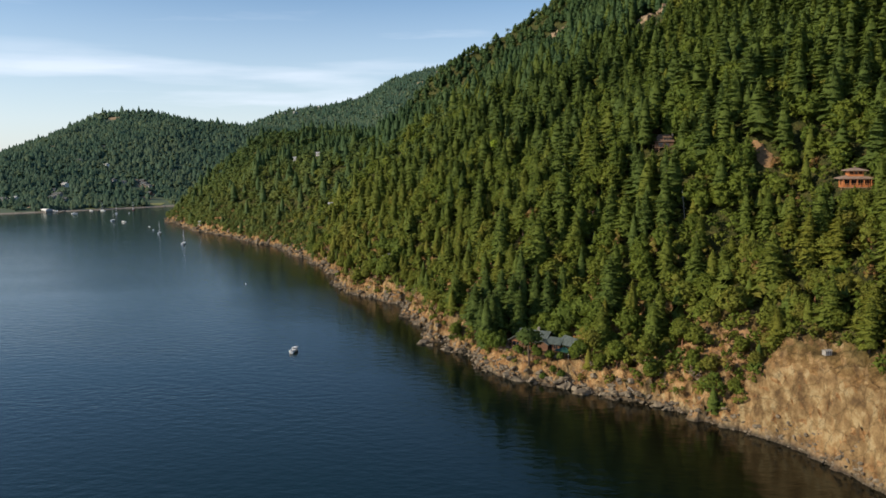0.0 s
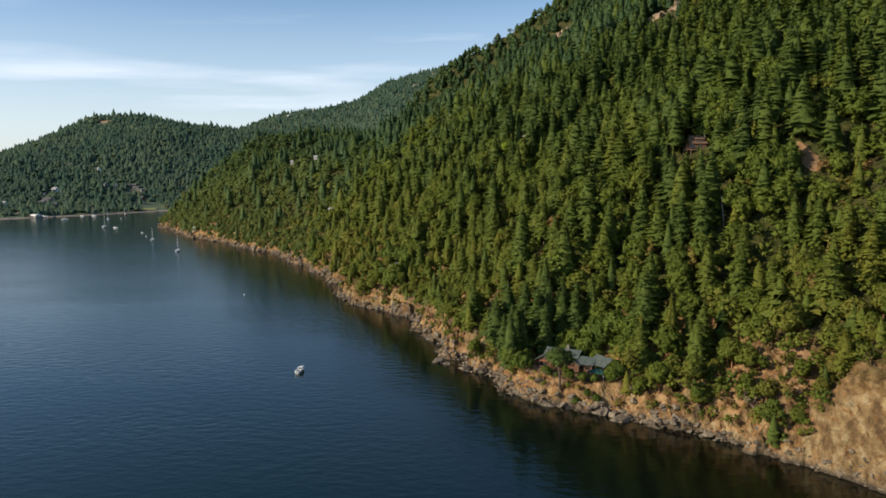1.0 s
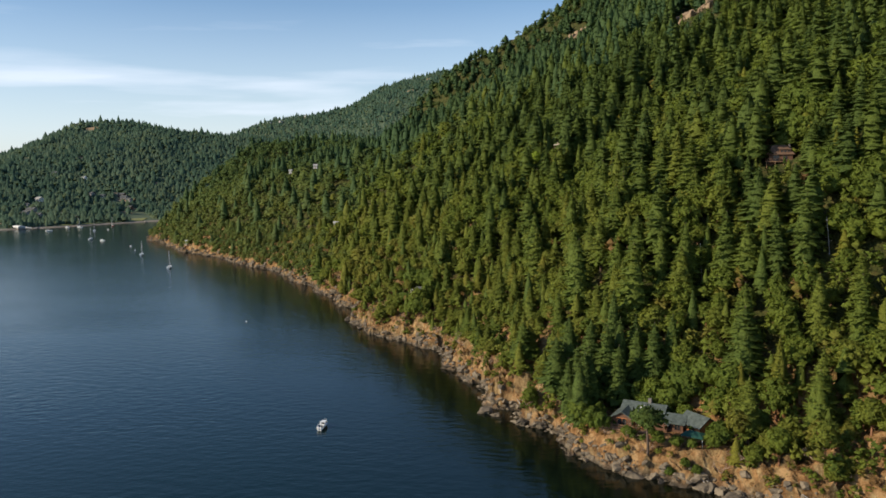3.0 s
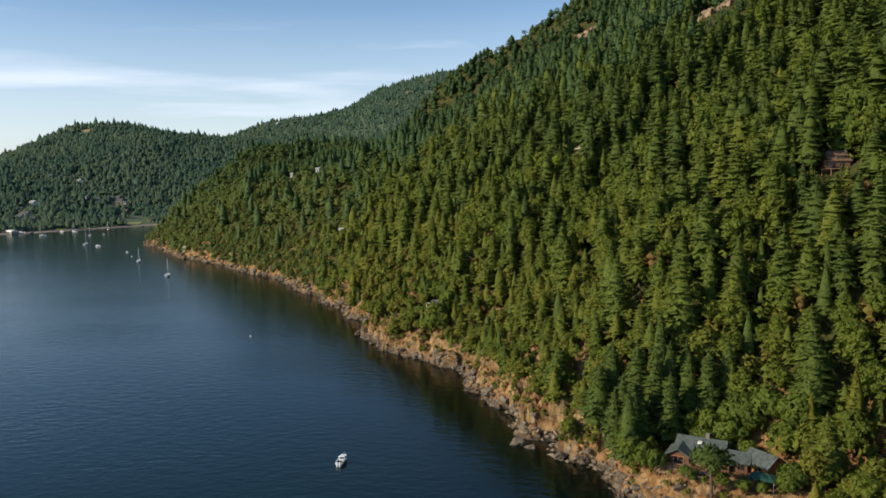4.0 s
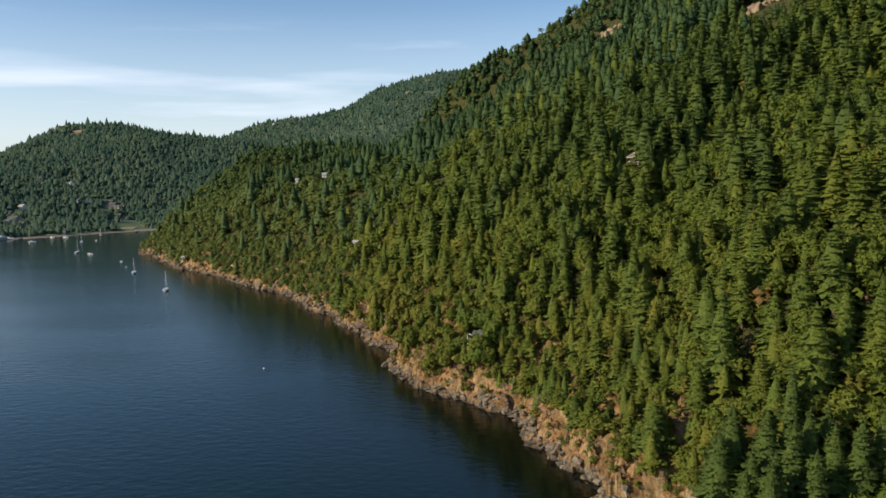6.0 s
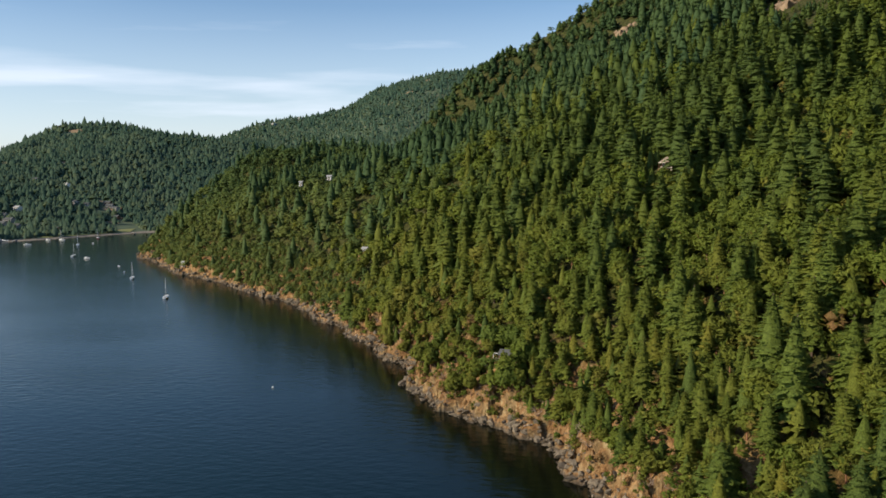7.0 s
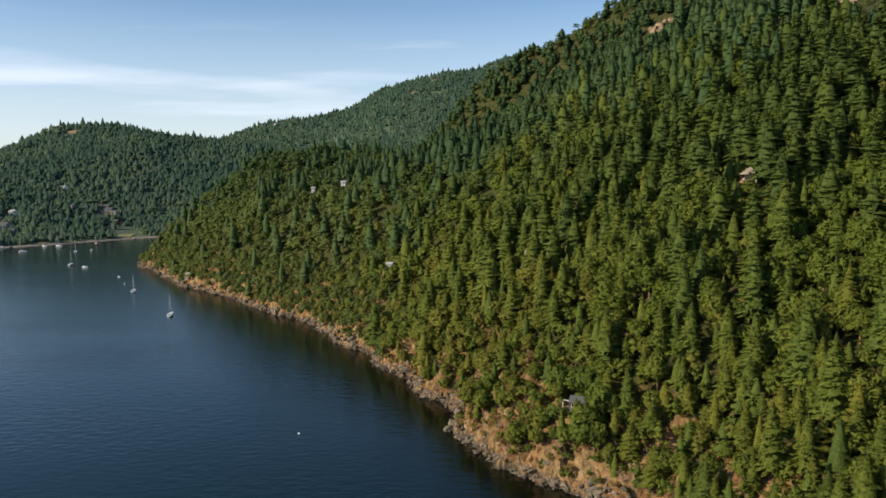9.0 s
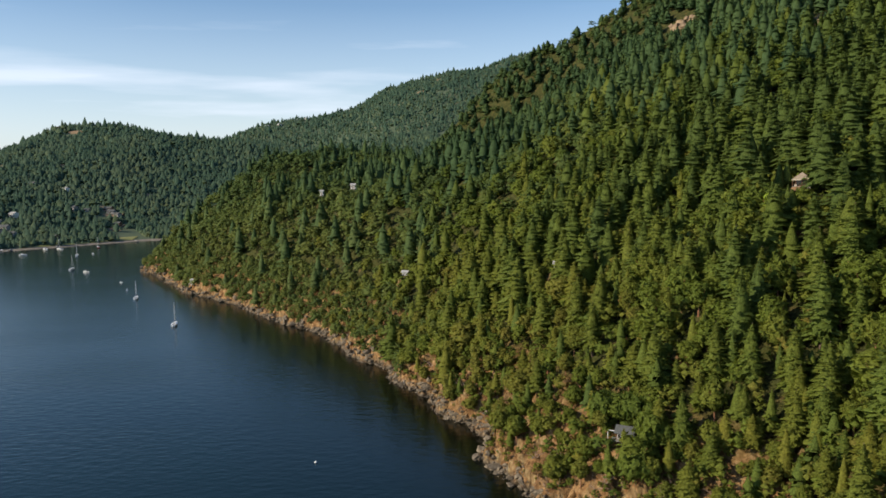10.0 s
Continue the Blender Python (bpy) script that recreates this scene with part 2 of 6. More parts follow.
    tr = ramp_node(nodes, [(0.3, (0.55, 0.55, 0.5)), (0.7, (1.15, 1.1, 1.0))])
    links.new(big.outputs["Fac"], tr.inputs[0])
    links.new(mt.outputs["Result"], tone.inputs["A"])
    links.new(tr.outputs[0], tone.inputs["B"])
    crack = nodes.new("ShaderNodeMapRange")           # darker lines along the joints of the rock
    crack.inputs[1].default_value, crack.inputs[2].default_value, crack.inputs[3].default_value, crack.inputs[4].default_value = 0.0, 0.06, 0.62, 1.0
    seams = nodes.new("ShaderNodeTexVoronoi")
    seams.feature = "DISTANCE_TO_EDGE"
    seams.inputs["Scale"].default_value = 0.3
    tilt = nodes.new("ShaderNodeMapping")
    tilt.inputs["Scale"].default_value, tilt.inputs["Rotation"].default_value = (0.7, 1.2, 0.8), (0.7, 0.2, 0.9)
    wob = nodes.new("ShaderNodeMix")
    wob.data_type, wob.blend_type = "RGBA", "ADD"
    wob.inputs["Factor"].default_value = 1.0
    sway = nodes.new("ShaderNodeMix")
    sway.data_type, sway.blend_type = "RGBA", "MULTIPLY"
    sway.inputs["Factor"].default_value = 1.0
    sway.inputs["B"].default_value = (3.0, 3.0, 3.0, 1)
    links.new(mid.outputs["Color"], sway.inputs["A"])
    links.new(co.outputs["Object"], wob.inputs["A"])
    links.new(sway.outputs["Result"], wob.inputs["B"])
    links.new(wob.outputs["Result"], tilt.inputs[0])
    links.new(tilt.outputs[0], seams.inputs["Vector"])
    links.new(seams.outputs["Distance"], crack.inputs[0])
    seam = nodes.new("ShaderNodeMix")
    seam.data_type, seam.blend_type = "RGBA", "MULTIPLY"
    seam.inputs["Factor"].default_value = 1.0
    links.new(tone.outputs["Result"], seam.inputs["A"])
    links.new(crack.outputs[0], seam.inputs["B"])
    links.new(seam.outputs["Result"], b.inputs["Base Color"])
    b.inputs["Roughness"].default_value = 0.92
    b.inputs["Specular IOR Level"].default_value = 0.2
    bp = nodes.new("ShaderNodeBump")
    bp.inputs["Strength"].default_value, bp.inputs["Distance"].default_value = 1.0, 1.0
    edge_h = nodes.new("ShaderNodeMapRange")          # open joints between blocks of rock
    edge_h.inputs[1].default_value, edge_h.inputs[2].default_value, edge_h.inputs[3].default_value, edge_h.inputs[4].default_value = 0.0, 0.16, -0.1, 0.0
    links.new(cells.outputs["Distance"], edge_h.inputs[0])
    hs0 = nodes.new("ShaderNodeMath")
    links.new(edge_h.outputs[0], hs0.inputs[0])
    links.new(face.outputs["Result"], hs0.inputs[1])
    hs = nodes.new("ShaderNodeMath")
    links.new(hs0.outputs[0], hs.inputs[0])
    links.new(fine.outputs["Fac"], hs.inputs[1])
    links.new(hs.outputs[0], bp.inputs["Height"])
    links.new(bp.outputs[0], b.inputs["Normal"])
    return m


GROUND = ground_material()


def far_ground_material():
    m, nodes, links, b = material("far_hillside")
    n = noise_node(nodes, links, 0.02, 8, 0.65)
    r = ramp_node(nodes, [(0.35, (0.06, 0.09, 0.05)), (0.58, (0.085, 0.115, 0.06)), (0.78, (0.22, 0.18, 0.10))])
    links.new(n.outputs["Fac"], r.inputs[0])
    links.new(r.outputs[0], b.inputs["Base Color"])
    b.inputs["Roughness"].default_value = 0.95
    return m


def stone_material():
    m, nodes, links, b = material("shore_stone")
    fine = noise_node(nodes, links, 1.1, 8, 0.7)
    ob = nodes.new("ShaderNodeObjectInfo")
    geo = nodes.new("ShaderNodeNewGeometry")
    r = ramp_node(nodes, [(0.28, (0.028, 0.022, 0.016)), (0.5, (0.090, 0.070, 0.048)), (0.74, (0.22, 0.172, 0.115))])
    s = nodes.new("ShaderNodeMath")
    s.operation = "MULTIPLY_ADD"
    s.inputs[1].default_value = 0.25
    links.new(ob.outputs["Random"], s.inputs[0])
    links.new(fine.outputs["Fac"], s.inputs[2])
    s2 = nodes.new("ShaderNodeMath")
    s2.operation = "MULTIPLY_ADD"
    s2.inputs[1].default_value = 0.2
    links.new(geo.outputs["Random Per Island"], s2.inputs[0])
    links.new(s.outputs[0], s2.inputs[2])
    s3 = nodes.new("ShaderNodeMath")
    s3.operation = "SUBTRACT"
    s3.inputs[1].default_value = 0.2
    links.new(s2.outputs[0], s3.inputs[0])
    links.new(s3.outputs[0], r.inputs[0])
    links.new(r.outputs[0], b.inputs["Base Color"])
    b.inputs["Roughness"].default_value = 0.85
    bp = nodes.new("ShaderNodeBump")
    bp.inputs["Strength"].default_value, bp.inputs["Distance"].default_value = 0.7, 0.25
    links.new(fine.outputs["Fac"], bp.inputs["Height"])
    links.new(bp.outputs[0], b.inputs["Normal"])
    return m


def water_material():
    m, nodes, links, b = material("sea_water")
    co = nodes.new("ShaderNodeTexCoord")
    swell = nodes.new("ShaderNodeTexNoise")
    mp = nodes.new("ShaderNodeMapping")
    mp.inputs["Rotation"].default_value, mp.inputs["Scale"].default_value = (0, 0, 0.5), (0.55, 1.0, 1.0)
    links.new(co.outputs["Object"], mp.inputs[0])
    links.new(mp.outputs[0], swell.inputs["Vector"])
    swell.inputs["Scale"].default_value, swell.inputs["Detail"].default_value, swell.inputs["Roughness"].default_value = 0.42, 5, 0.55
    # breezier and calmer stretches of the surface
    calm = nodes.new("ShaderNodeTexNoise")
    mp2 = nodes.new("ShaderNodeMapping")
    mp2.inputs["Scale"].default_value = (0.008, 0.02, 1.0)
    links.new(co.outputs["Object"], mp2.inputs[0])
    links.new(mp2.outputs[0], calm.inputs["Vector"])
    calm.inputs["Scale"].default_value, calm.inputs["Detail"].default_value = 1.0, 4
    cr = nodes.new("ShaderNodeMapRange")
    cr.inputs[1].default_value, cr.inputs[2].default_value, cr.inputs[3].default_value, cr.inputs[4].default_value = 0.35, 0.65, 0.55, 1.0
    links.new(calm.outputs["Fac"], cr.inputs[0])
    # sheltered under the slope, breezier out in the open bay
    sep = nodes.new("ShaderNodeSeparateXYZ")
    lee_map = nodes.new("ShaderNodeMapping")
    lee_map.vector_type = "TEXTURE"
    lee_map.inputs["Location"].default_value, lee_map.inputs["Rotation"].default_value = (30, 195, 0), (0, 0, 0.4311)
    links.new(co.outputs["Object"], lee_map.inputs[0])
    links.new(lee_map.outputs[0], sep.inputs[0])
    lee = nodes.new("ShaderNodeMapRange")
    lee.inputs[1].default_value, lee.inputs[2].default_value, lee.inputs[3].default_value, lee.inputs[4].default_value = 40.0, 460.0, 0.07, 0.14
    links.new(sep.outputs[1], lee.inputs[0])
    links.new(lee.outputs[0], b.inputs["Roughness"])
    bp = nodes.new("ShaderNodeBump")
    bp.inputs["Distance"].default_value = 0.34
    rim = nodes.new("ShaderNodeMapRange")
    rim.inputs[1].default_value, rim.inputs[2].default_value, rim.inputs[3].default_value, rim.inputs[4].default_value = -95.0, -15.0, 1.0, 0.8
    links.new(sep.outputs[0], rim.inputs[0])
    lull = nodes.new("ShaderNodeMath")
    lull.operation = "MULTIPLY"
    links.new(cr.outputs[0], lull.inputs[0])
    links.new(rim.outputs[0], lull.inputs[1])
    breeze = nodes.new("ShaderNodeMapRange")
    breeze.inputs[1].default_value, breeze.inputs[2].default_value, breeze.inputs[3].default_value, breeze.inputs[4].default_value = -20.0, 460.0, 0.5, 0.62
    links.new(sep.outputs[1], breeze.inputs[0])
    gust = nodes.new("ShaderNodeMath")
    gust.operation = "MULTIPLY"
    links.new(lull.outputs[0], gust.inputs[0])
    links.new(breeze.outputs[0], gust.inputs[1])
    links.new(gust.outputs[0], bp.inputs["Strength"])
    links.new(swell.outputs["Fac"], bp.inputs["Height"])
    links.new(bp.outputs[0], b.inputs["Normal"])
    hill_reflection = nodes.new("ShaderNodeMapRange")           # hillside's brown reflection, put into the water's base colour near shore
    hill_reflection.inputs[1].default_value, hill_reflection.inputs[2].default_value = -75.0, 5.0
    links.new(sep.outputs[0], hill_reflection.inputs[0])
    hue = ramp_node(nodes, [(0.0, (0.0002, 0.0088, 0.0082)), (0.5, (0.0008, 0.0062, 0.0050)), (1.0, (0.0056, 0.0050, 0.0026))])
    links.new(hill_reflection.outputs[0], hue.inputs[0])
    links.new(hue.outputs[0], b.inputs["Base Color"])
    b.inputs["IOR"].default_value = 1.335
    b.inputs["Specular Tint"].default_value = (0.42, 0.9, 0.87, 1)
    return m


WATER = water_material()
STONE = stone_material()
FAR_GROUND = far_ground_material()


# ---- plan of the coast ----
# u runs along the shore, s inland across it
ORIGIN, ALONG, INLAND = np.array((30.0, 195.0)), np.array((-0.418, 0.909)), np.array((0.909, 0.418))
COAST_U = [-320, -150, -90, -69, -51, -34, -11, 3, 25, 40, 54, 66, 74, 82, 92, 108, 124, 136, 150, 164, 186, 203, 218, 229, 244, 252, 277, 300, 325, 350, 361, 398, 425, 461, 505, 533, 566, 607, 660, 703, 716, 730, 760, 900]
COAST_S = [40, 30, 24, 21, 25, 22, 15, 8, -5, -9, -5, -9, -5, -8, -3, -1, -1, 4, 6, 0, -5, -6, -4, 4, 6, 2, 6, 4, 8, 1, 4, 4, -4, -11, -18, -25, -38, -40, -46, -55, -52, -20, 90, 170]
RISE_D = [-30, -6, 0, 2, 6, 12, 20, 50, 85, 225, 270, 400, 700]
RISE_Z = [-9, -3, 0, 2.3, 7, 12, 18.5, 43, 71, 153, 180, 255, 380]
CLIFF_Z = [-9, -3, 0, 5.0, 16.5, 21.5, 27, 47, 73, 153, 180, 255, 380]

# level plots cut into the slope for the houses: x, y, level, radius
PLOTS = [(73.5, 279, 66.5, 5.0), (110, 216, 54.3, 5.5), (31, 410, 73.8, 3.4), (-32.5, 361.5, 14.5, 4.0), (-32.5, 459, 43.0, 3.0), (-90, 537, 31.5, 3.0),
         (-130, 713, 66.5, 4.0), (-151.5, 713, 62.5, 4.0), (81, 166.5, 19.5, 1.8), (22.5, 230.0, 6.3, 8.5), (33.0, 223.6, 6.3, 4.0), (30.5, 217.0, 6.0, 2.8)]
_rng = np.random.RandomState(11)
_LATTICE = _rng.rand(256, 256)


def vnoise(x, y):
    x, y = np.asarray(x, float), np.asarray(y, float)
    i, j = np.floor(x).astype(int), np.floor(y).astype(int)
    f, g = x - i, y - j
    f, g = f * f * (3 - 2 * f), g * g * (3 - 2 * g)
    a, b = _LATTICE[i % 256, j % 256], _LATTICE[(i + 1) % 256, j % 256]
    c, d = _LATTICE[i % 256, (j + 1) % 256], _LATTICE[(i + 1) % 256, (j + 1) % 256]
    return (a * (1 - f) + b * f) * (1 - g) + (c * (1 - f) + d * f) * g


def fbm(x, y, octaves=4):
    total, amp, norm = 0.0, 1.0, 0.0
    for k in range(octaves):
        total, norm = total + amp * (vnoise(x * 2**k + 17.3 * k, y * 2**k + 5.1 * k) - 0.5), norm + amp
        amp *= 0.5
    return 2 * total / norm


def blocks(x, y):
    """Broken bedrock: blocks round scattered centres, each with a height and a tilt of its own."""
    i, j = np.floor(x).astype(int), np.floor(y).astype(int)
    best, rock = np.full(np.shape(x), 9.0), np.zeros(np.shape(x))
    for a in (-1, 0, 1):
        for b in (-1, 0, 1):
            p, q = i + a, j + b
            dx = x - (p + _LATTICE[p % 256, q % 256])
            dy = y - (q + _LATTICE[(p + 91) % 256, (q + 37) % 256])
            d = np.abs(dx) + np.abs(dy) * 0.9
            lift = _LATTICE[(p + 13) % 256, (q + 171) % 256] - 0.5
            tilt = dx * (_LATTICE[(p + 51) % 256, (q + 7) % 256] - 0.5) + dy * (_LATTICE[(p + 29) % 256, (q + 201) % 256] - 0.5)
            near = d < best
            best, rock = np.where(near, d, best), np.where(near, lift + 1.1 * tilt, rock)
    return best, rock


def smooth(a, b, x):
    t = np.clip((x - a) / (b - a), 0, 1)
    return t * t * (3 - 2 * t)


def to_xy(u, s):
    return ORIGIN[0] + u * ALONG[0] + s * INLAND[0], ORIGIN[1] + u * ALONG[1] + s * INLAND[1]


def to_us(x, y):
    dx, dy = x - ORIGIN[0], y - ORIGIN[1]
    return dx * ALONG[0] + dy * ALONG[1], dx * INLAND[0] + dy * INLAND[1]


def coast(u):
    u = np.asarray(u, float)
    return np.interp(u, COAST_U, COAST_S) + 2.2 * fbm(u / 9.0, u * 0 + 3.7, 3)


def height(u, s):
    """Ground level of the near shore and its mountain."""
    u, s = np.asarray(u, float), np.asarray(s, float)
    d = s - coast(u)
    x, y = to_xy(u, s)
    cliff = smooth(-28, -38, u) * smooth(-100, -76, u)
    g = np.interp(d, RISE_D, RISE_Z) * (1 - cliff) + np.interp(d, RISE_D, CLIFF_Z) * cliff
    # a terrace above the beach, on which the low house stands
    ter = smooth(-12, 4, u) * smooth(62, 40, u)
    flat = np.where(d < 8, np.minimum(g, 6.5), np.where(d < 24, 6.5, 6.5 + (d - 24) * 0.95))
    g = g * (1 - ter) + np.minimum(g, flat) * ter
    g = g + 9 * fbm(x / 70, y / 70, 3) * smooth(25, 110, d)
    # a gully parts the mountain from the wooded headland
    g = g * (1 - 0.33 * np.exp(-(((u - 563) / 129) ** 2)) * np.exp(-(((d - 173) / 90) ** 2)))
    crest = np.interp(x, [-300, -140, -100, -75, -50, -20, 33, 82, 300, 700], [-60, 35, 60, 97, 145, 187, 189, 216, 350, 505])
    crest = crest + np.where(y < 789, 0.8 * (789 - y), -0.89 * (y - 789))
    knob = 95 - 0.2 * np.hypot(x + 170, y - 830) + 5 * fbm(x / 40, y / 40, 2)
    h = np.maximum(np.minimum(g, crest), np.minimum(g, knob))
    # broken rock along the shore, outcrops in the bank above it
    band = smooth(-5, 0.5, d) * smooth(17, 7, d)
    bank = smooth(2, 6, d) * smooth(60, 14, d) * smooth(-0.1, 0.25, fbm(x / 11 + 5, y / 11, 2))
    rough = np.maximum(band * (1 - 0.5 * cliff), 0.75 * bank * (1 - 0.7 * cliff))
    rough = np.maximum(rough, 0.5 * cliff * smooth(22, 10, d) * smooth(-2, 1, d))
    f1, r1 = blocks(x / 5.2 + 0.3 * fbm(x / 3, y / 3, 2), y / 4.2)
    f2, r2 = blocks(x / 2.1 + 9, y / 1.7)
    h = h + rough * ((3.2 - 1.0 * smooth(6, 14, d)) * r1 - 1.6 * np.maximum(f1 - 0.5, 0) + 1.7 * r2 - 0.5 * np.maximum(f2 - 0.45, 0))
    # slanting ledges across the cliff
    ledge = (u * 0.45 + d * 1.0 + 3 * fbm(x / 8, y / 8, 3)) / 4.2
    h = h + 1.5 * cliff * smooth(0, 3, d) * smooth(20, 12, d) * ((ledge % 1.0) ** 1.6 - 0.4)
    h = h + 0.8 * fbm(x / 9, y / 9, 3) * smooth(-3, 3, d)
    for px, py, pz, pr in PLOTS:
        m = smooth(pr * 2.0, pr, np.hypot(x - px, y - py))
        h = h * (1 - m) + pz * m
    return h


def ground_at(x, y):
    u, s = to_us(x, y)
    return float(height(u, s))


def grid_mesh(name, xs, ys, zs, mat, shade=True):
    n, m = xs.shape
    me = bpy.data.meshes.new(name)
    verts = np.stack([xs, ys, zs], -1).reshape(-1, 3)
    idx = np.arange(n * m).reshape(n, m)
    quads = np.stack([idx[:-1, :-1], idx[1:, :-1], idx[1:, 1:], idx[:-1, 1:]], -1).reshape(-1, 4)
    set_mesh(me, verts, quads)
    me.materials.append(mat)
    if shade:
        me.shade_smooth()
    return me


def set_mesh(me, verts, faces, tint=None, normals=None):
    """Fill a mesh from arrays: faces all have the same number of corners."""
    k = faces.shape[1]
    me.vertices.add(len(verts))
    me.vertices.foreach_set("co", np.ascontiguousarray(verts, np.float32).ravel())
    me.loops.add(faces.size)
    me.loops.foreach_set("vertex_index", np.ascontiguousarray(faces, np.int32).ravel())
    me.polygons.add(len(faces))
    me.polygons.foreach_set("loop_start", np.arange(0, faces.size, k, dtype=np.int32))
    if tint is not None:
        me.attributes.new("tint", "FLOAT", "POINT").data.foreach_set("value", np.ascontiguousarray(tint, np.float32))
    me.update()
    me.validate()
    if normals is None:
        me.shade_flat()
    else:                                   # leaves take the light of the whole clump they belong to
        me.attributes.new("custom_normal", "FLOAT_VECTOR", "POINT").data.foreach_set("vector", np.ascontiguousarray(normals, np.float32).ravel())
        me.shade_smooth()


# ---- ground, sea, far hills ----
us = np.concatenate([np.arange(-320, -100, 4.0), np.arange(-100, 330, 0.8), np.arange(330, 900, 2.4)])
ds = np.concatenate([np.arange(-9, 20, 0.6), np.arange(20, 36, 1.1), np.arange(36, 64, 2.6), np.arange(64, 430, 7.0), 430 * 1.1 ** np.arange(0, 6)])
UU, DD = np.meshgrid(us, ds, indexing="ij")
SS = coast(UU) + DD
GX, GY = to_xy(UU, SS)
ground = new("ground", grid_mesh("ground", GX, GY, height(UU, SS), GROUND, False))
rocky = (np.add.outer(np.zeros(len(us) - 1), ds[:-1]) < 5.0).ravel()
ground.data.attributes["sharp_face"].data.foreach_set("value", rocky)
tagged(ground, "steep dry rocky hillside rising from the sea, tan soil and grey shore rock", "hillside", kind="structure")

wx, wy = np.meshgrid(np.linspace(-4500, 4500, 31), np.linspace(-4500, 4500, 31), indexing="ij")
water = new("water", grid_mesh("water", wx, wy, wx * 0, WATER))
tagged(water, "calm dark blue sea inlet with fine wind ripples", "sea", kind="structure")

FAR_SHORE_X = [-2200, -1100, -700, -560, -510, -465, -415, -380, -250, -100, 1500]
FAR_SHORE_Y = [500, 700, 880, 965, 1000, 1040, 1085, 1100, 1060, 1000, 960]
HILL_X = [-2200, -1300, -980, -860, -749, -690, -603, -527, -450, -350, -200, 1500]
HILL_Z = [30, 40, 52, 82, 124, 154, 155, 140, 127, 118, 105, 105]
BACK_X = [-2200, -900, -584, -476, -322, -261, -184, -108, -50, 66, 121, 400, 1500]
BACK_Z = [20, 40, 156, 189, 213, 231, 274, 298, 312, 326, 342, 404, 434]


def far_height(x, y):
    sh = np.interp(x, FAR_SHORE_X, FAR_SHORE_Y) + 8 * fbm(x / 45, x * 0 + 9.2, 3)
    inland = y - sh
    crest = np.interp(x, HILL_X, HILL_Z)
    rise = np.interp(inland / (1500 - sh), [-1, 0, 0.07, 0.2, 0.6, 1.0, 1.6, 3], [-0.3, 0, 0.03, 0.10, 0.55, 1.0, 0.75, 0.3])
    hill = crest * rise + (12 * fbm(x / 130, y / 130, 4)) * smooth(60, 250, inland)
    back = np.interp(x, BACK_X, BACK_Z) - 0.33 * np.abs(y - 2100) + 10 * fbm(x / 150, y / 150, 3)
    return np.where(inland > 0, np.maximum(np.maximum(hill, 0.3 + 0 * hill), back * (inland > 300)), np.maximum(-4, inland * 0.1))


fx, fy = np.meshgrid(np.arange(-1700, 1200, 18.0), np.arange(640, 2700, 18.0), indexing="ij")
far_land = new("ground_far", grid_mesh("ground_far", fx, fy, far_height(fx, fy), FAR_GROUND))
tagged(far_land, "distant hills and low shore at the head of the bay", "hills", kind="structure")


# ---- trees ----
def blades(base, out, side, drop):
    """Three-cornered sprays of leaves: a base across, and a drooping tip. Arrays of vectors."""
    v = np.stack([base + side, base - side, base + out + drop], 1).reshape(-1, 3)
    return v, np.arange(len(v)).reshape(-1, 3)


def threes(body):
    v, q = body
    return v, np.concatenate([q[:, (0, 1, 2)], q[:, (0, 2, 3)]])


def unit(v):
    return v / np.maximum(np.linalg.norm(v, axis=-1, keepdims=True), 1e-9)


def tube(points, radii, sides=5):
    """A tapered limb through points. Returns verts, quads."""
    pts = np.asarray(points, float)
    rings = []
    for k, (p, r) in enumerate(zip(pts, radii)):
        ax = unit(pts[min(k + 1, len(pts) - 1)] - pts[max(k - 1, 0)])
        a = unit(np.cross(ax, (0.31, 0.95, 0.02)))
        b = np.cross(ax, a)
        ang = np.arange(sides) * 2 * np.pi / sides
        rings.append(p + r * (np.cos(ang)[:, None] * a + np.sin(ang)[:, None] * b))
    v = np.concatenate(rings)
    q = [(k * sides + i, k * sides + (i + 1) % sides, (k + 1) * sides + (i + 1) % sides, (k + 1) * sides + i) for k in range(len(pts) - 1) for i in range(sides)]
    return v, np.array(q)


def join(pieces):
    vs, fs, n = [], [], 0
    for v, f in pieces:
        vs.append(v)
        fs.append(f + n)
        n += len(v)
    return np.concatenate(vs), np.concatenate(fs)


def turned_out(v, f, n):
    """Turn each face so that its front looks the way of its normals."""
    g = np.cross(v[f[:, 1]] - v[f[:, 0]], v[f[:, 2]] - v[f[:, 0]])
    back = (g * n[f[:, 0]]).sum(1) < 0
    f = f.copy()
    f[back] = f[back][:, ::-1]
    return v, f, n


def lumpy(rng, heights, radii, sides, rough=0.28):
    """A closed, uneven body of foliage through rings of the given heights and radii."""
    rings = []
    for z, r in zip(heights, radii):
        a = np.arange(sides) * 2 * np.pi / sides + rng.rand() * 6
        q = r * (1 + rough * rng.normal(0, 1, sides).clip(-1.6, 1.6))
        rings.append(np.stack([q * np.cos(np.sort(a % 6.283)), q * np.sin(np.sort(a % 6.283)), z + 0.25 * r * rng.normal(0, 1, sides)], 1))
    v = np.concatenate(rings)
    f = [(k * sides + i, k * sides + (i + 1) % sides, (k + 1) * sides + (i + 1) % sides, (k + 1) * sides + i) for k in range(len(rings) - 1) for i in range(sides)]
    return v, np.array(f)


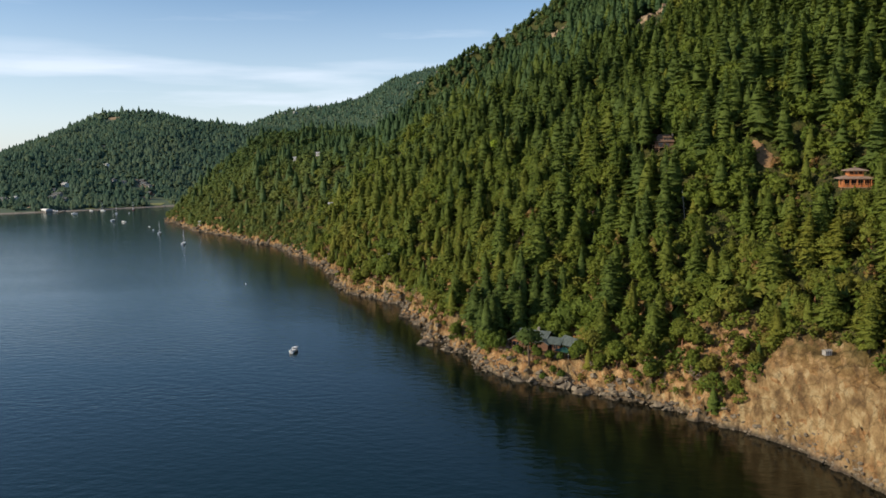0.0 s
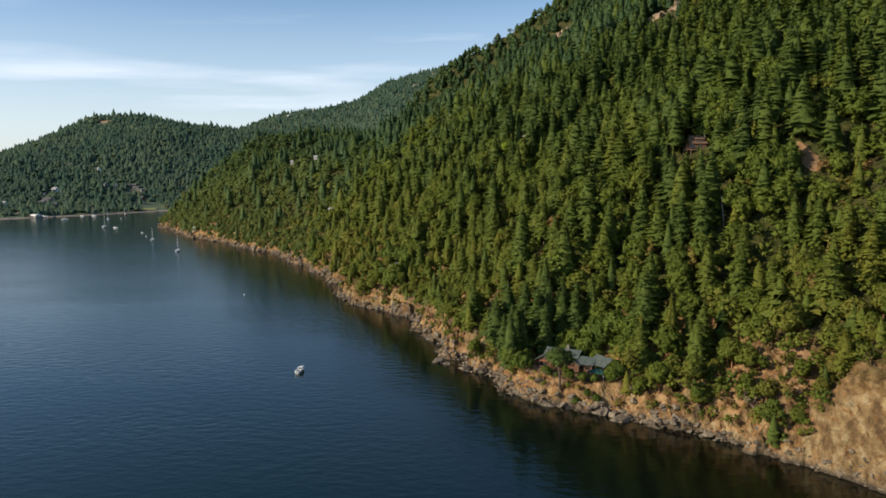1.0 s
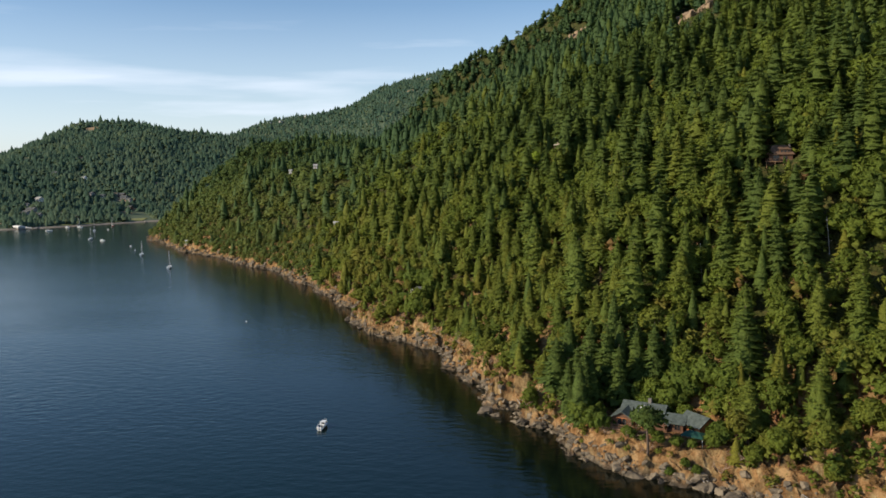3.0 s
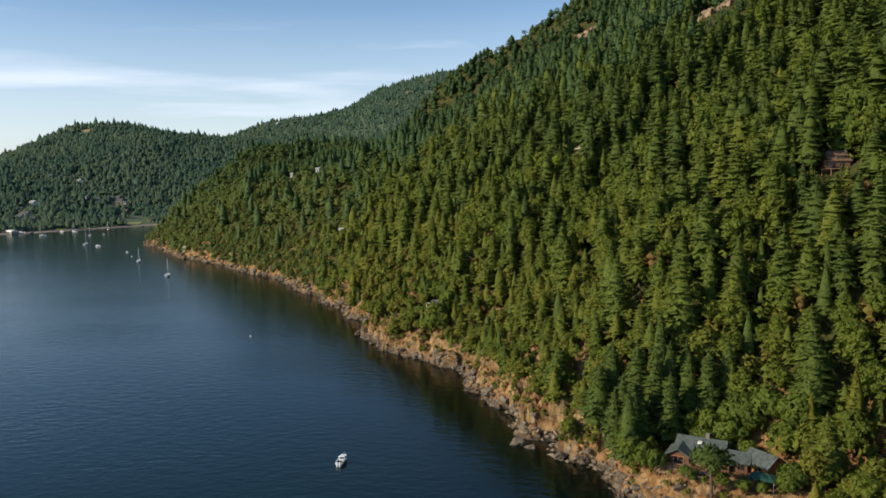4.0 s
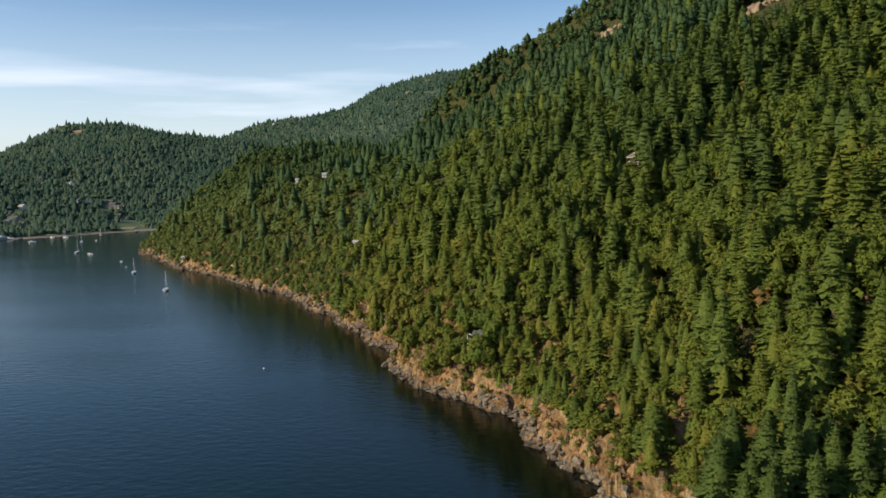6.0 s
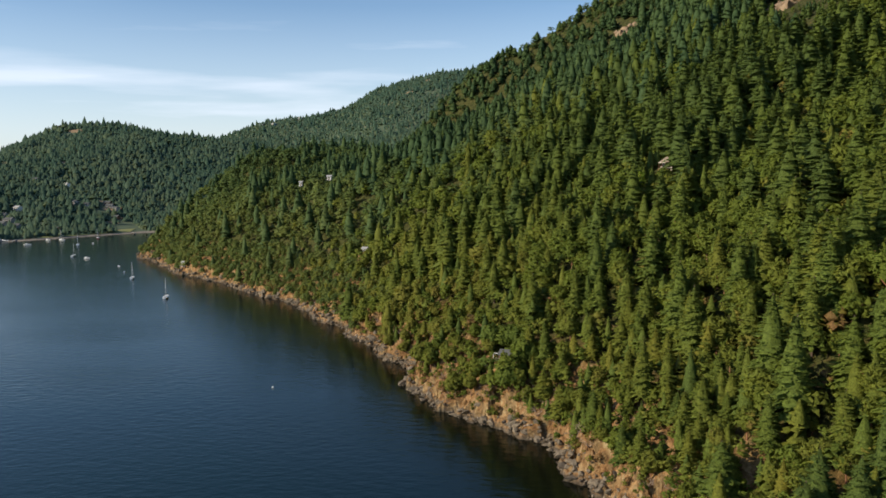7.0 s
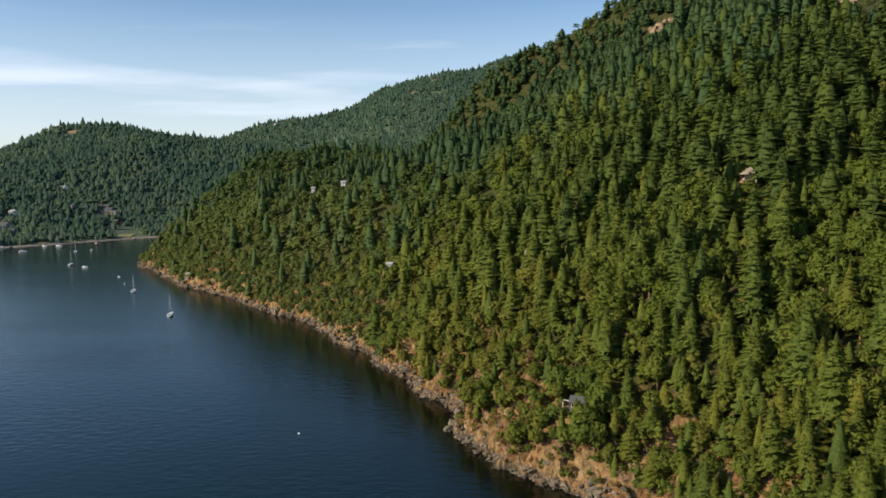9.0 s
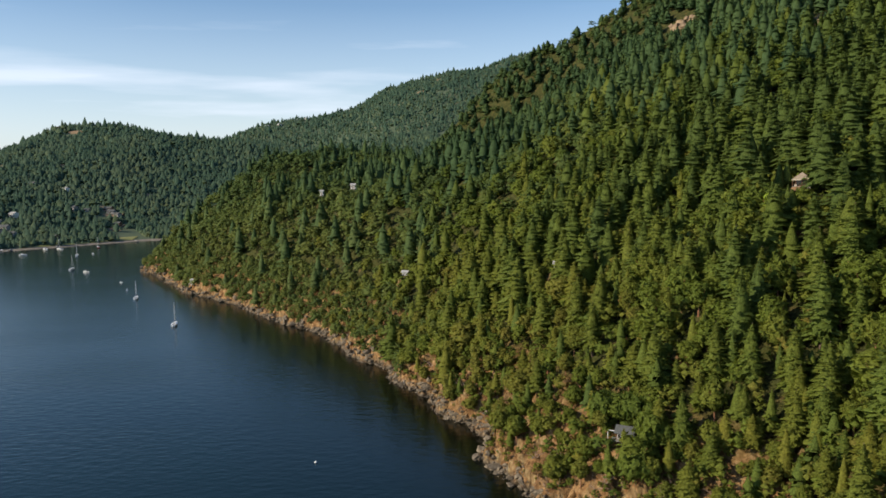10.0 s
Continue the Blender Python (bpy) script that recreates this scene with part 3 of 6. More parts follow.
OCTA = np.array(((1, 0, 0), (0, 1, 0), (-1, 0, 0), (0, -1, 0), (0, 0, 1), (0, 0, -1)), float), np.array(((0, 1, 4), (1, 2, 4), (2, 3, 4), (3, 0, 4), (1, 0, 5), (2, 1, 5), (3, 2, 5), (0, 3, 5)))


def clumps(rng, centre, axes, form, sprays, size, heart, jitter=0.3, ragged=0.26, whole=0.5):
    """Foliage in clumps: an uneven body for each, with loose sprays over it.
    centre: n x 3; axes: n x 3 x 3, the half axes as rows; sprays: count on each clump; heart: the middle of the crown."""
    n = len(centre)
    length = np.linalg.norm(axes, axis=2)
    turn = axes / length[:, :, None]
    dirs, faces = form
    swell = 1 + ragged * rng.normal(0, 1, (n, len(dirs))).clip(-1.7, 1.7)
    v = centre[:, None] + np.einsum("kd,ndj->nkj", dirs, axes) * (0.72 if sprays else 1.0) * swell[:, :, None]
    vn = np.einsum("kd,ndj->nkj", dirs, turn)
    body, body_n = v.reshape(-1, 3), vn.reshape(-1, 3)
    f = (faces[None] + (np.arange(n) * len(dirs))[:, None, None]).reshape(-1, 3)
    if sprays:
        d = rng.normal(0, 1, (n, sprays, 3))
        d[:, :, 2] += 0.25
        d = unit(d)
        p = centre[:, None] + np.einsum("nkd,ndj->nkj", d, axes) * (0.8 + 0.42 * rng.rand(n, sprays, 1))
        dn = np.einsum("nkd,ndj->nkj", d, turn)
        ln = size * (0.6 + 0.8 * rng.rand(n, sprays, 1))
        tang = unit(np.cross(dn, rng.normal(0, 1, (n, sprays, 3))) + 1.3 * dn * rng.rand(n, sprays, 1) + (0, 0, -0.15))
        side = unit(np.cross(dn, tang) + rng.normal(0, 0.3, (n, sprays, 3))) * ln * 0.3
        sv, sf = blades((p - tang * ln * 0.4).reshape(-1, 3), (tang * ln).reshape(-1, 3), side.reshape(-1, 3), (0, 0, 0))
        body_n = np.concatenate([body_n, np.repeat(dn.reshape(-1, 3), 3, 0) + np.repeat(jitter * rng.normal(0, 1, (n * sprays, 3)), 3, 0)])
        body, f = join([(body, f), (sv, sf)])
    away = unit(body - heart)
    return body, f, unit(body_n * (1, 1, 0.8) + whole * away + (0, 0, 0.12))


def fir_crown(rng, tall, wide, tiers, ring, twigs, bare=0.1):
    """A conifer's crown: whorls of drooping fans of needles round an uneven cone, with a spire; twigs: loose sprays on each bough."""
    skew, lean = rng.rand() * 6.28, 0.16 * rng.rand()
    rows = []
    for i in range(tiers):
        z = bare + (0.92 - bare) * ((i + 0.3 * rng.normal()) / tiers) ** 0.94 if i else bare
        left = min(max((1 - z) / (1 - bare), 0.03), 1)
        count = max(4, round(ring * left ** 0.55))
        for k in range(count):
            if rng.rand() < 0.06:
                continue
            a = i * 1.9 + (k + rng.uniform(-0.36, 0.36)) * 6.283 / count
            zz = min(z + 0.55 * (0.97 - bare) / tiers * rng.normal(), 0.97)
            reach = wide * (1.08 * left ** 0.8 - 0.08 * left) * rng.uniform(0.62, 1.2) * (1 + lean * math.cos(a - skew)) * (0.75 if i == 0 else 1) + 0.2
            rows.append((a, zz * tall, reach, (0.10 + 0.42 * left) * rng.uniform(0.7, 1.3), reach * rng.uniform(2.1, 3.0) / count))
    a, z, reach, droop, half = np.array(rows).T
    out, across, up = np.stack([np.cos(a), np.sin(a), 0 * a], 1), np.stack([-np.sin(a), np.cos(a), 0 * a], 1), np.array((0, 0, 1.0))
    r_, d_, h_ = reach[:, None], (droop * reach)[:, None], half[:, None]
    root = out * 0.08 * r_ + up * (z[:, None] + 0.30 * r_)
    tip = out * r_ + up * (z[:, None] + 0.30 * r_ - d_)
    mid = out * 0.6 * r_ + up * (z[:, None] + 0.26 * r_ - 0.42 * d_)
    one = mid - across * h_ - up * (0.22 + 0.2 * rng.rand(len(a), 1)) * h_
    two = mid + across * h_ - up * (0.22 + 0.2 * rng.rand(len(a), 1)) * h_
    v = np.stack([root, one, mid, two, tip], 1).reshape(-1, 3)
    f = (np.array(((0, 1, 2), (0, 2, 3), (1, 4, 2), (2, 4, 3)))[None] + (np.arange(len(a)) * 5)[:, None, None]).reshape(-1, 3)
    face = out * 0.85 + up * 0.5 + 0.16 * rng.normal(0, 1, out.shape)
    n = np.stack([face + up * 0.3, face - across * 0.5, face + up * 0.2, face + across * 0.5, face], 1).reshape(-1, 3)
    if twigs:
        t = rng.uniform(0.35, 1.0, (len(a), twigs, 1))
        sway = rng.uniform(-1, 1, (len(a), twigs, 1)) * (1.15 - t)
        p = root[:, None] + (tip - root)[:, None] * t + across[:, None] * sway * 1.5 * h_[:, None] + up * 0.04 * r_[:, None]
        way = unit(out[:, None] + across[:, None] * sway * 1.2 + up * rng.uniform(-0.7, 0.25, (len(a), twigs, 1)))
        ln = (0.16 + 0.14 * rng.rand(len(a), twigs, 1)) * r_[:, None] + 0.15
        side = unit(np.cross(way, up + 0.4 * rng.normal(0, 1, way.shape))) * ln * 0.3
        sv, sf = blades((p - way * ln * 0.3).reshape(-1, 3), (way * ln).reshape(-1, 3), side.reshape(-1, 3), (0, 0, 0))
        n = np.concatenate([n, np.repeat((np.broadcast_to(face[:, None], p.shape) + 0.3 * rng.normal(0, 1, p.shape)).reshape(-1, 3), 3, 0)])
        v, f = join([(v, f), (sv, sf)])
    core = threes(lumpy(rng, tall * np.array((bare, bare + 0.1, 0.6, 0.95)), wide * np.array((0.2, 0.62, 0.4, 0.04)), 5, 0.12))
    v, f = join([(v, f), core])
    return turned_out(v, f, unit(np.concatenate([n, core[0] * (1, 1, 0) + (0, 0, 0.4)])))


def leafy_crown(rng, tall, wide, lobes, sprays, form):
    """A broadleaf crown: rounded clumps of leaves heaped into an uneven dome."""
    k = np.arange(lobes)
    up = 1 - 1.45 * (k + 0.5) / lobes
    ang = k * 2.4 + rng.uniform(-0.4, 0.4, lobes)
    ring = np.sqrt(np.clip(1 - up**2, 0, 1)) * rng.uniform(0.5, 1.0, lobes)
    size = wide * rng.uniform(0.25, 0.46, lobes) * (9 / lobes) ** 0.25
    centre = np.stack([ring * np.cos(ang) * wide * 0.66, ring * np.sin(ang) * wide * 0.66, tall * (0.56 + 0.31 * up * rng.uniform(0.75, 1.1, lobes))], 1)
    axes = np.eye(3)[None] * (size[:, None] * rng.uniform(0.8, 1.2, (lobes, 3)) * (1, 1, 0.85))[:, :, None]
    v, f, n = clumps(rng, centre, axes, form, sprays, 0.5 * wide / (1 + 0.035 * sprays), np.array((0, 0, 0.4 * tall)), whole=0.9 if sprays > 8 else 1.2)
    if sprays < 8:
        return turned_out(v, f, n)
    core = threes(lumpy(rng, tall * np.array((0.3, 0.45, 0.65, 0.8)), wide * np.array((0.2, 0.5, 0.48, 0.1)), 5, 0.15))
    v, f = join([(v, f), core])
    return turned_out(v, f, np.concatenate([n, unit(core[0] - (0, 0, 0.45 * tall))]))


def far_crown(rng, tall, wide, blunt):
    """A tree seen from a kilometre off: one closed, uneven body."""
    v, f = threes(lumpy(rng, tall * np.array((0.0, 0.55 if blunt else 0.3)), wide * np.array((0.85, 1.0)), 4, 0.22))
    v = np.concatenate([v, [(0.2 * rng.normal(), 0.2 * rng.normal(), tall)]])
    f = np.concatenate([f, [(4, 5, 8), (5, 6, 8), (6, 7, 8), (7, 4, 8)]])
    n = unit(v - (0, 0, 0.3 * tall)) + 0.12 * rng.normal(0, 1, v.shape) + (0, 0, 1.05)
    return turned_out(v, f, unit(n))


def stem(rng, tall, girth, lean=0.03):
    k = np.linspace(0, 1, 5)
    pts = np.stack([lean * tall * k**2, 0.5 * lean * tall * k, -1.0 + (tall + 1.0) * k], 1)
    return tube(pts, girth * (1.15 - k), 5)


def limbs(rng, tall, wide, girth, count):
    out = [stem(rng, tall * 0.75, girth, 0.05)]
    for i in range(count):
        a, z = i * 2.4 + rng.rand(), tall * (0.22 + 0.3 * rng.rand())
        d = np.array((math.cos(a), math.sin(a), 0))
        out.append(tube([(0, 0, z), d * wide * 0.35 + (0, 0, z + 0.16 * tall), d * wide * 0.7 + (0, 0, z + 0.34 * tall)], [girth * 0.6, girth * 0.4, girth * 0.15], 4))
    return join(out)


KINDS = 7
_t = np.random.RandomState(5)


FIR_TALL, LEAFY_TALL = 15.5, 10.5


def fir_set(tiers, ring, sprays):
    return [fir_crown(_t, FIR_TALL, 3.1 + 1.5 * _t.rand(), tiers, ring, sprays, 0.05 + 0.13 * _t.rand()) for _ in range(KINDS)]


def leaf_set(lobes, sprays, form):
    return [leafy_crown(_t, LEAFY_TALL, 3.5 + 1.0 * _t.rand(), lobes + k % 3, sprays, form) for k in range(KINDS)]


FIRS = {"near": fir_set(23, 10, 5), "mid": fir_set(20, 8, 2), "low": fir_set(8, 6, 0), "far": fir_set(9, 6, 0), "faint": [far_crown(_t, FIR_TALL, 3.2, False) for _ in range(KINDS)]}
LEAFY = {"near": leaf_set(26, 25, OCTA), "mid": leaf_set(17, 15, OCTA), "low": leaf_set(6, 5, OCTA), "far": leaf_set(8, 5, OCTA), "faint": [far_crown(_t, LEAFY_TALL, 3.8, True) for _ in range(KINDS)]}


def forest_mesh(name, places, sets, mat, label, category):
    """One joined stand of trees. places: rows of x, y, z, kind, turn, height scale, width scale, tint."""
    if not len(places):
        return
    vs, fs, ts, ns, n = [], [], [], [], 0
    for k, (v, f, vn) in enumerate(sets):
        p = places[places[:, 3].astype(int) == k]
        if not len(p):
            continue
        c, s = np.cos(p[:, 4])[:, None], np.sin(p[:, 4])[:, None]
        w = p[:, 6][:, None]
        X = (c * v[None, :, 0] - s * v[None, :, 1]) * w + p[:, 0][:, None]
        Y = (s * v[None, :, 0] + c * v[None, :, 1]) * w + p[:, 1][:, None]
        Z = v[None, :, 2] * p[:, 5][:, None] + p[:, 2][:, None]
        vs.append(np.stack([X, Y, Z], -1).reshape(-1, 3))
        fs.append((f[None] + (np.arange(len(p)) * len(v))[:, None, None]).reshape(-1, f.shape[1]) + n)
        ts.append(np.repeat(p[:, 7], len(v)))
        up = np.broadcast_to(vn[None, :, 2], X.shape)
        ns.append(np.stack([c * vn[None, :, 0] - s * vn[None, :, 1], s * vn[None, :, 0] + c * vn[None, :, 1], up], -1).reshape(-1, 3))
        n += len(p) * len(v)
    me = bpy.data.meshes.new(name)
    set_mesh(me, np.concatenate(vs), np.concatenate(fs), np.concatenate(ts), np.concatenate(ns))
    me.materials.append(mat)
    stuff = tagged(new(name, me), label, category, kind="stuff")
    stuff.color = (0, 0, 0, 1)


# clearings: x, y, radius, in which no tree stands
CLEARINGS = [(24, 229, 8.5), (35.5, 232, 4.6), (35, 221, 5.5), (19, 219, 4.5), (30, 210, 6), (80.5, 165.5, 3.2), (96, 245, 5), (90, 709, 9), (82, 703, 6), (136, 552, 10), (128, 528, 8), (142, 575, 8), (103, 546, 4), (-235.5, 693.5, 3.5)]
for px, py, pz, pr in PLOTS:
    CLEARINGS += [(px, py, pr + 0.8)]
PLOT_CLEAR = list(CLEARINGS)
CLEARINGS += [(33, 219, 5.5), (25, 407, 3.0), (18, 401, 4.4), (15, 396, 3.0), (70.5, 240.5, 3.2), (45, 257, 3.0), (66.5, 188, 3.5), (70.5, 194, 3.5), (22, 390, 3.0), (30, 379.6, 3.0), (-36.0, 359.8, 2.4)]


def lodge_front(x, y):
    """The open ground between the lodge and the rocks."""
    lx, ly = 0.866 * (x - 22.5) - 0.5 * (y - 230), 0.5 * (x - 22.5) + 0.866 * (y - 230)
    return (lx > -11) & (lx < 16) & (ly > -24) & (ly < 2)


rng = np.random.RandomState(21)
STEP = 5.4
gu, gd = np.meshgrid(np.arange(-230, 860, STEP), np.arange(3, 560, STEP), indexing="ij")
gu, gd = (gu + rng.uniform(-0.47, 0.47, gu.shape) * STEP).ravel(), (gd + rng.uniform(-0.47, 0.47, gd.shape) * STEP).ravel()
gs = coast(gu) + gd
tx, ty = to_xy(gu, gs)
tz = height(gu, gs)
BARE_U, BARE_D = [-100, 0, 60, 90, 175, 200, 330], [1.7, 2.0, 3.2, 5.6, 5.6, 3.6, 3.0]      # bare width of the bank
edge = np.interp(gu, BARE_U, BARE_D) + 4.2 * fbm(gu / 14, gu * 0 + 1.3, 3)
edge = edge + 9.0 * smooth(-34, -41, gu) * smooth(-84, -66, gu)
keep = (gd > edge) & (tz > 2.2)
for cx, cy, cr in CLEARINGS:
    keep &= np.hypot(tx - cx, ty - cy) > cr
keep &= ~lodge_front(tx, ty)
bald = fbm(tx / 26 + 40, ty / 26, 3)
keep &= bald < 0.8
keep &= (fbm(tx / 9 + 15, ty / 9, 2) < 0.42) | (gd < 50)      # dark gaps in the canopy
# what stands behind the mountain's own crest is never seen
keep &= ~((ty > 850) & (tx > -60))
tx, ty, tz, gd, gu = tx[keep], ty[keep], tz[keep], gd[keep], gu[keep]
# tall old conifers stand well apart, with room round each
eu, ed = np.meshgrid(np.arange(-220, 560, 13.5), np.arange(30, 400, 13.5), indexing="ij")
eu, ed = (eu + rng.uniform(-5, 5, eu.shape)).ravel(), (ed + rng.uniform(-5, 5, ed.shape)).ravel()
old = rng.rand(len(eu)) < 0.75 - 0.6 * smooth(240, 340, eu) * smooth(260, 170, ed)
ex_, ey_ = to_xy(eu[old], coast(eu[old]) + ed[old])
room, owner = np.full(len(tx), 1e9), np.zeros(len(tx), int)
for k in range(0, len(tx), 2000):
    gap = np.hypot(tx[k:k + 2000, None] - ex_[None], ty[k:k + 2000, None] - ey_[None])
    room[k:k + 2000], owner[k:k + 2000] = gap.min(1), gap.argmin(1)
first = np.lexsort((room, owner))
elder = np.zeros(len(tx), bool)
elder[first[np.unique(owner[first], return_index=True)[1]]] = True
elder &= room < 4.5
keep = elder | (room > 5.0 + rng.normal(0, 0.6, len(tx)))
tx, ty, tz, gd, gu, elder = tx[keep], ty[keep], tz[keep], gd[keep], gu[keep], elder[keep]
share = 0.13 + 0.57 * smooth(12, 130, gd) - 0.34 * smooth(260, 420, gu) * smooth(260, 150, gd) + 0.75 * fbm(tx / 38, ty / 38, 3)
is_fir = rng.rand(len(tx)) < np.clip(share, 0.07, 0.9)
grove = np.hypot(tx - 15, ty - 243) < 14       # dark firs behind the lodge
is_fir |= grove | elder
kinds = rng.randint(0, KINDS, len(tx))
tint = np.clip(0.15 + 0.58 * smooth(105, 8, gd) + 0.35 * fbm(tx / 60 + 9, ty / 60, 2) + rng.normal(0, 0.16, len(tx)), 0.01, np.where(rng.rand(len(tx)) < 0.05, 0.99, 0.82))
grow = np.clip(0.62 + 0.4 * smooth(5, 60, gd) + 0.25 * fbm(tx / 17 + 60, ty / 17, 2) + rng.normal(0, 0.17, len(tx)), 0.45, 1.3)
grow = np.where(is_fir, grow * (1 + 0.35 * smooth(0.05, 0.35, fbm(tx / 40 + 71, ty / 40, 2)) * smooth(190, 120, gd)), grow)
grow = np.where(is_fir & (rng.rand(len(tx)) < 0.13), grow * 1.28, grow)
# a patch of browned foliage on the upper slope
browned = np.hypot(tx - 132, ty - 462) < 5.5
is_fir, tint = is_fir & ~browned, np.where(browned, 1.0, tint)
grow, tint = np.where(grove, np.maximum(grow, 1.1), grow), np.where(grove, 0.08, tint)
grow = np.minimum(grow, 1.4)
grow = np.where(elder, rng.uniform(1.05, 1.45, len(tx)), grow)
tint = np.where(elder, tint * 0.75, tint)
grow = np.where((ty > 690) & (tx > -90), np.minimum(grow, 0.58), grow)        # kept short on the crest, for a smooth skyline from the camera
# trees cut low on camera sight lines: house or rock, level, half width, eye
CAMERA_SUN_CUTS = [(73.5, 279, 66.6, 6.0, -12, 25), (132, 540, 150, 15.0, -16, 36), (104.5, 554, 146, 4.0, -16, 36), (90, 706, 172, 10.0, -75, 175), (80, 700, 166, 7.0, -75, 175), (-130, 713, 67, 5.0, -71, 165), (-151.5, 713, 63, 5.0, -71, 165), (110, 216, 54.3, 6.0, 0, 0), (31, 410, 73.8, 4.5, -65, 150), (96, 245, float(height(*to_us(96, 245))) - 2.0, 3.0, 0, 0)]
# and cut low towards the sun, so that its light reaches the houses
CAMERA_SUN_CUTS += [(31, 410, 74.8, 4.5, 31 - 956, 410 - 292), (110, 216, 55.5, 5.0, 110 - 956, 216 - 292), (-130, 713, 67.5, 4.0, -130 - 956, 713 - 292), (-151.5, 713, 64.0, 4.0, -151.5 - 956, 713 - 292)]
grow = np.where((np.hypot(tx - 85, ty - 700) < 16) & (ty < 702), np.minimum(grow, 0.5), grow)
grow = np.where((np.hypot(tx - 128, ty - 520) < 24) | (np.hypot(tx - 101, ty - 535) < 11), np.minimum(grow, 0.42), grow)
ahead = -((tx - 130) * 0.285 + (ty - 528) * 0.958)
grow = np.where((ahead > 0) & (ahead < 80) & (np.abs((tx - 130) * 0.958 - (ty - 528) * 0.285) < 12), np.minimum(grow, 0.45), grow)


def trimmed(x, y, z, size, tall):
    """Tree sizes, capped along the lines set for the camera and the sun."""
    for px, py, pz, pr, ex, ey in CAMERA_SUN_CUTS:
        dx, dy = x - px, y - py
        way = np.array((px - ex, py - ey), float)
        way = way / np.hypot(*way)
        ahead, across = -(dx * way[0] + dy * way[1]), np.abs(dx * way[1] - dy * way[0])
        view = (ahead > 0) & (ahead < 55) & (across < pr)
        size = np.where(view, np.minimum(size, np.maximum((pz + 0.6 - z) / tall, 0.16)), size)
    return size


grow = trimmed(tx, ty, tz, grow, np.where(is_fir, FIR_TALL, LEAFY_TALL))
stand = np.stack([tx, ty, tz - 0.3, kinds, rng.rand(len(tx)) * 6.28, grow, grow * np.where(is_fir, rng.uniform(0.96, 1.28, len(tx)) * (1 + 0.22 * smooth(0.95, 0.65, grow)), rng.uniform(0.98, 1.32, len(tx))) * np.where((ty > 690) & (tx > -90), 1.45, 1.0), tint], 1)
# saplings and bushes fill the gaps below
vu, vd = np.meshgrid(np.arange(-90, 330, 3.9), np.arange(2.5, 135, 3.9), indexing="ij")
vu, vd = (vu + rng.uniform(-1.9, 1.9, vu.shape)).ravel(), (vd + rng.uniform(-1.9, 1.9, vd.shape)).ravel()
vx, vy = to_xy(vu, coast(vu) + vd)
vz = height(vu, coast(vu) + vd)
live = (vz > 1.9) & (vd > np.interp(vu, BARE_U, BARE_D) - 0.6 + 3.6 * fbm(vu / 11, vu * 0 + 4.4, 3) + 9 * smooth(-33, -40, vu) * smooth(-84, -66, vu)) & (vx < 0.66 * vy + 14)
for cx, cy, cr in PLOT_CLEAR:
    live &= np.hypot(vx - cx, vy - cy) > cr * 0.9
live &= ~lodge_front(vx, vy)
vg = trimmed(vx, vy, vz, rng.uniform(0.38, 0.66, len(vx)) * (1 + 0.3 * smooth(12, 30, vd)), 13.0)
under = np.stack([vx, vy, vz - 0.6, rng.randint(0, KINDS, len(vx)), rng.rand(len(vx)) * 6.28, vg, vg * rng.uniform(0.9, 1.2, len(vx)), np.clip(rng.normal(0.5, 0.25, len(vx)), 0, 0.99)], 1)[live]
young_fir = rng.rand(len(under)) < 0.2
forest_mesh("sapling_cover", under[young_fir], FIRS["low"], FIR, "young green conifers filling the gaps in the forest", "trees")
forest_mesh("bush_cover", under[~young_fir], LEAFY["low"], LEAF, "olive-green bushes filling the gaps in the forest", "bushes")
# brush down to the rocks of the headland
ku, kd = np.meshgrid(np.arange(300, 720, 2.9), np.arange(0.6, 24, 2.9), indexing="ij")
ku, kd = (ku + rng.uniform(-1.6, 1.6, ku.shape)).ravel(), (kd + rng.uniform(-1.6, 1.6, kd.shape)).ravel()
kx, ky = to_xy(ku, coast(ku) + kd)
kz = height(ku, coast(ku) + kd)
low = (kz > 1.2) & (kd > 0.9 + 3.4 * fbm(ku / 15, ku * 0 + 8.1, 3))
for cx, cy, cr in PLOT_CLEAR:
    low &= np.hypot(kx - cx, ky - cy) > cr
kg = rng.uniform(0.36, 0.7, len(kx))
brush = np.stack([kx, ky, kz - 0.6, rng.randint(0, KINDS, len(kx)), rng.rand(len(kx)) * 6.28, kg, kg * rng.uniform(0.9, 1.25, len(kx)), np.clip(rng.normal(0.5, 0.2, len(kx)), 0, 0.99)], 1)[low]
forest_mesh("headland_brush", brush, LEAFY["far"], THIN_HAZE_LEAF, "green brush above the rocks of the headland", "bushes")
near_zone = (gu > -75) & (gu < 240) & (gd < 62)
far_zone = np.hypot(tx + 79, ty - 184) + rng.normal(0, 25, len(gu)) > 350
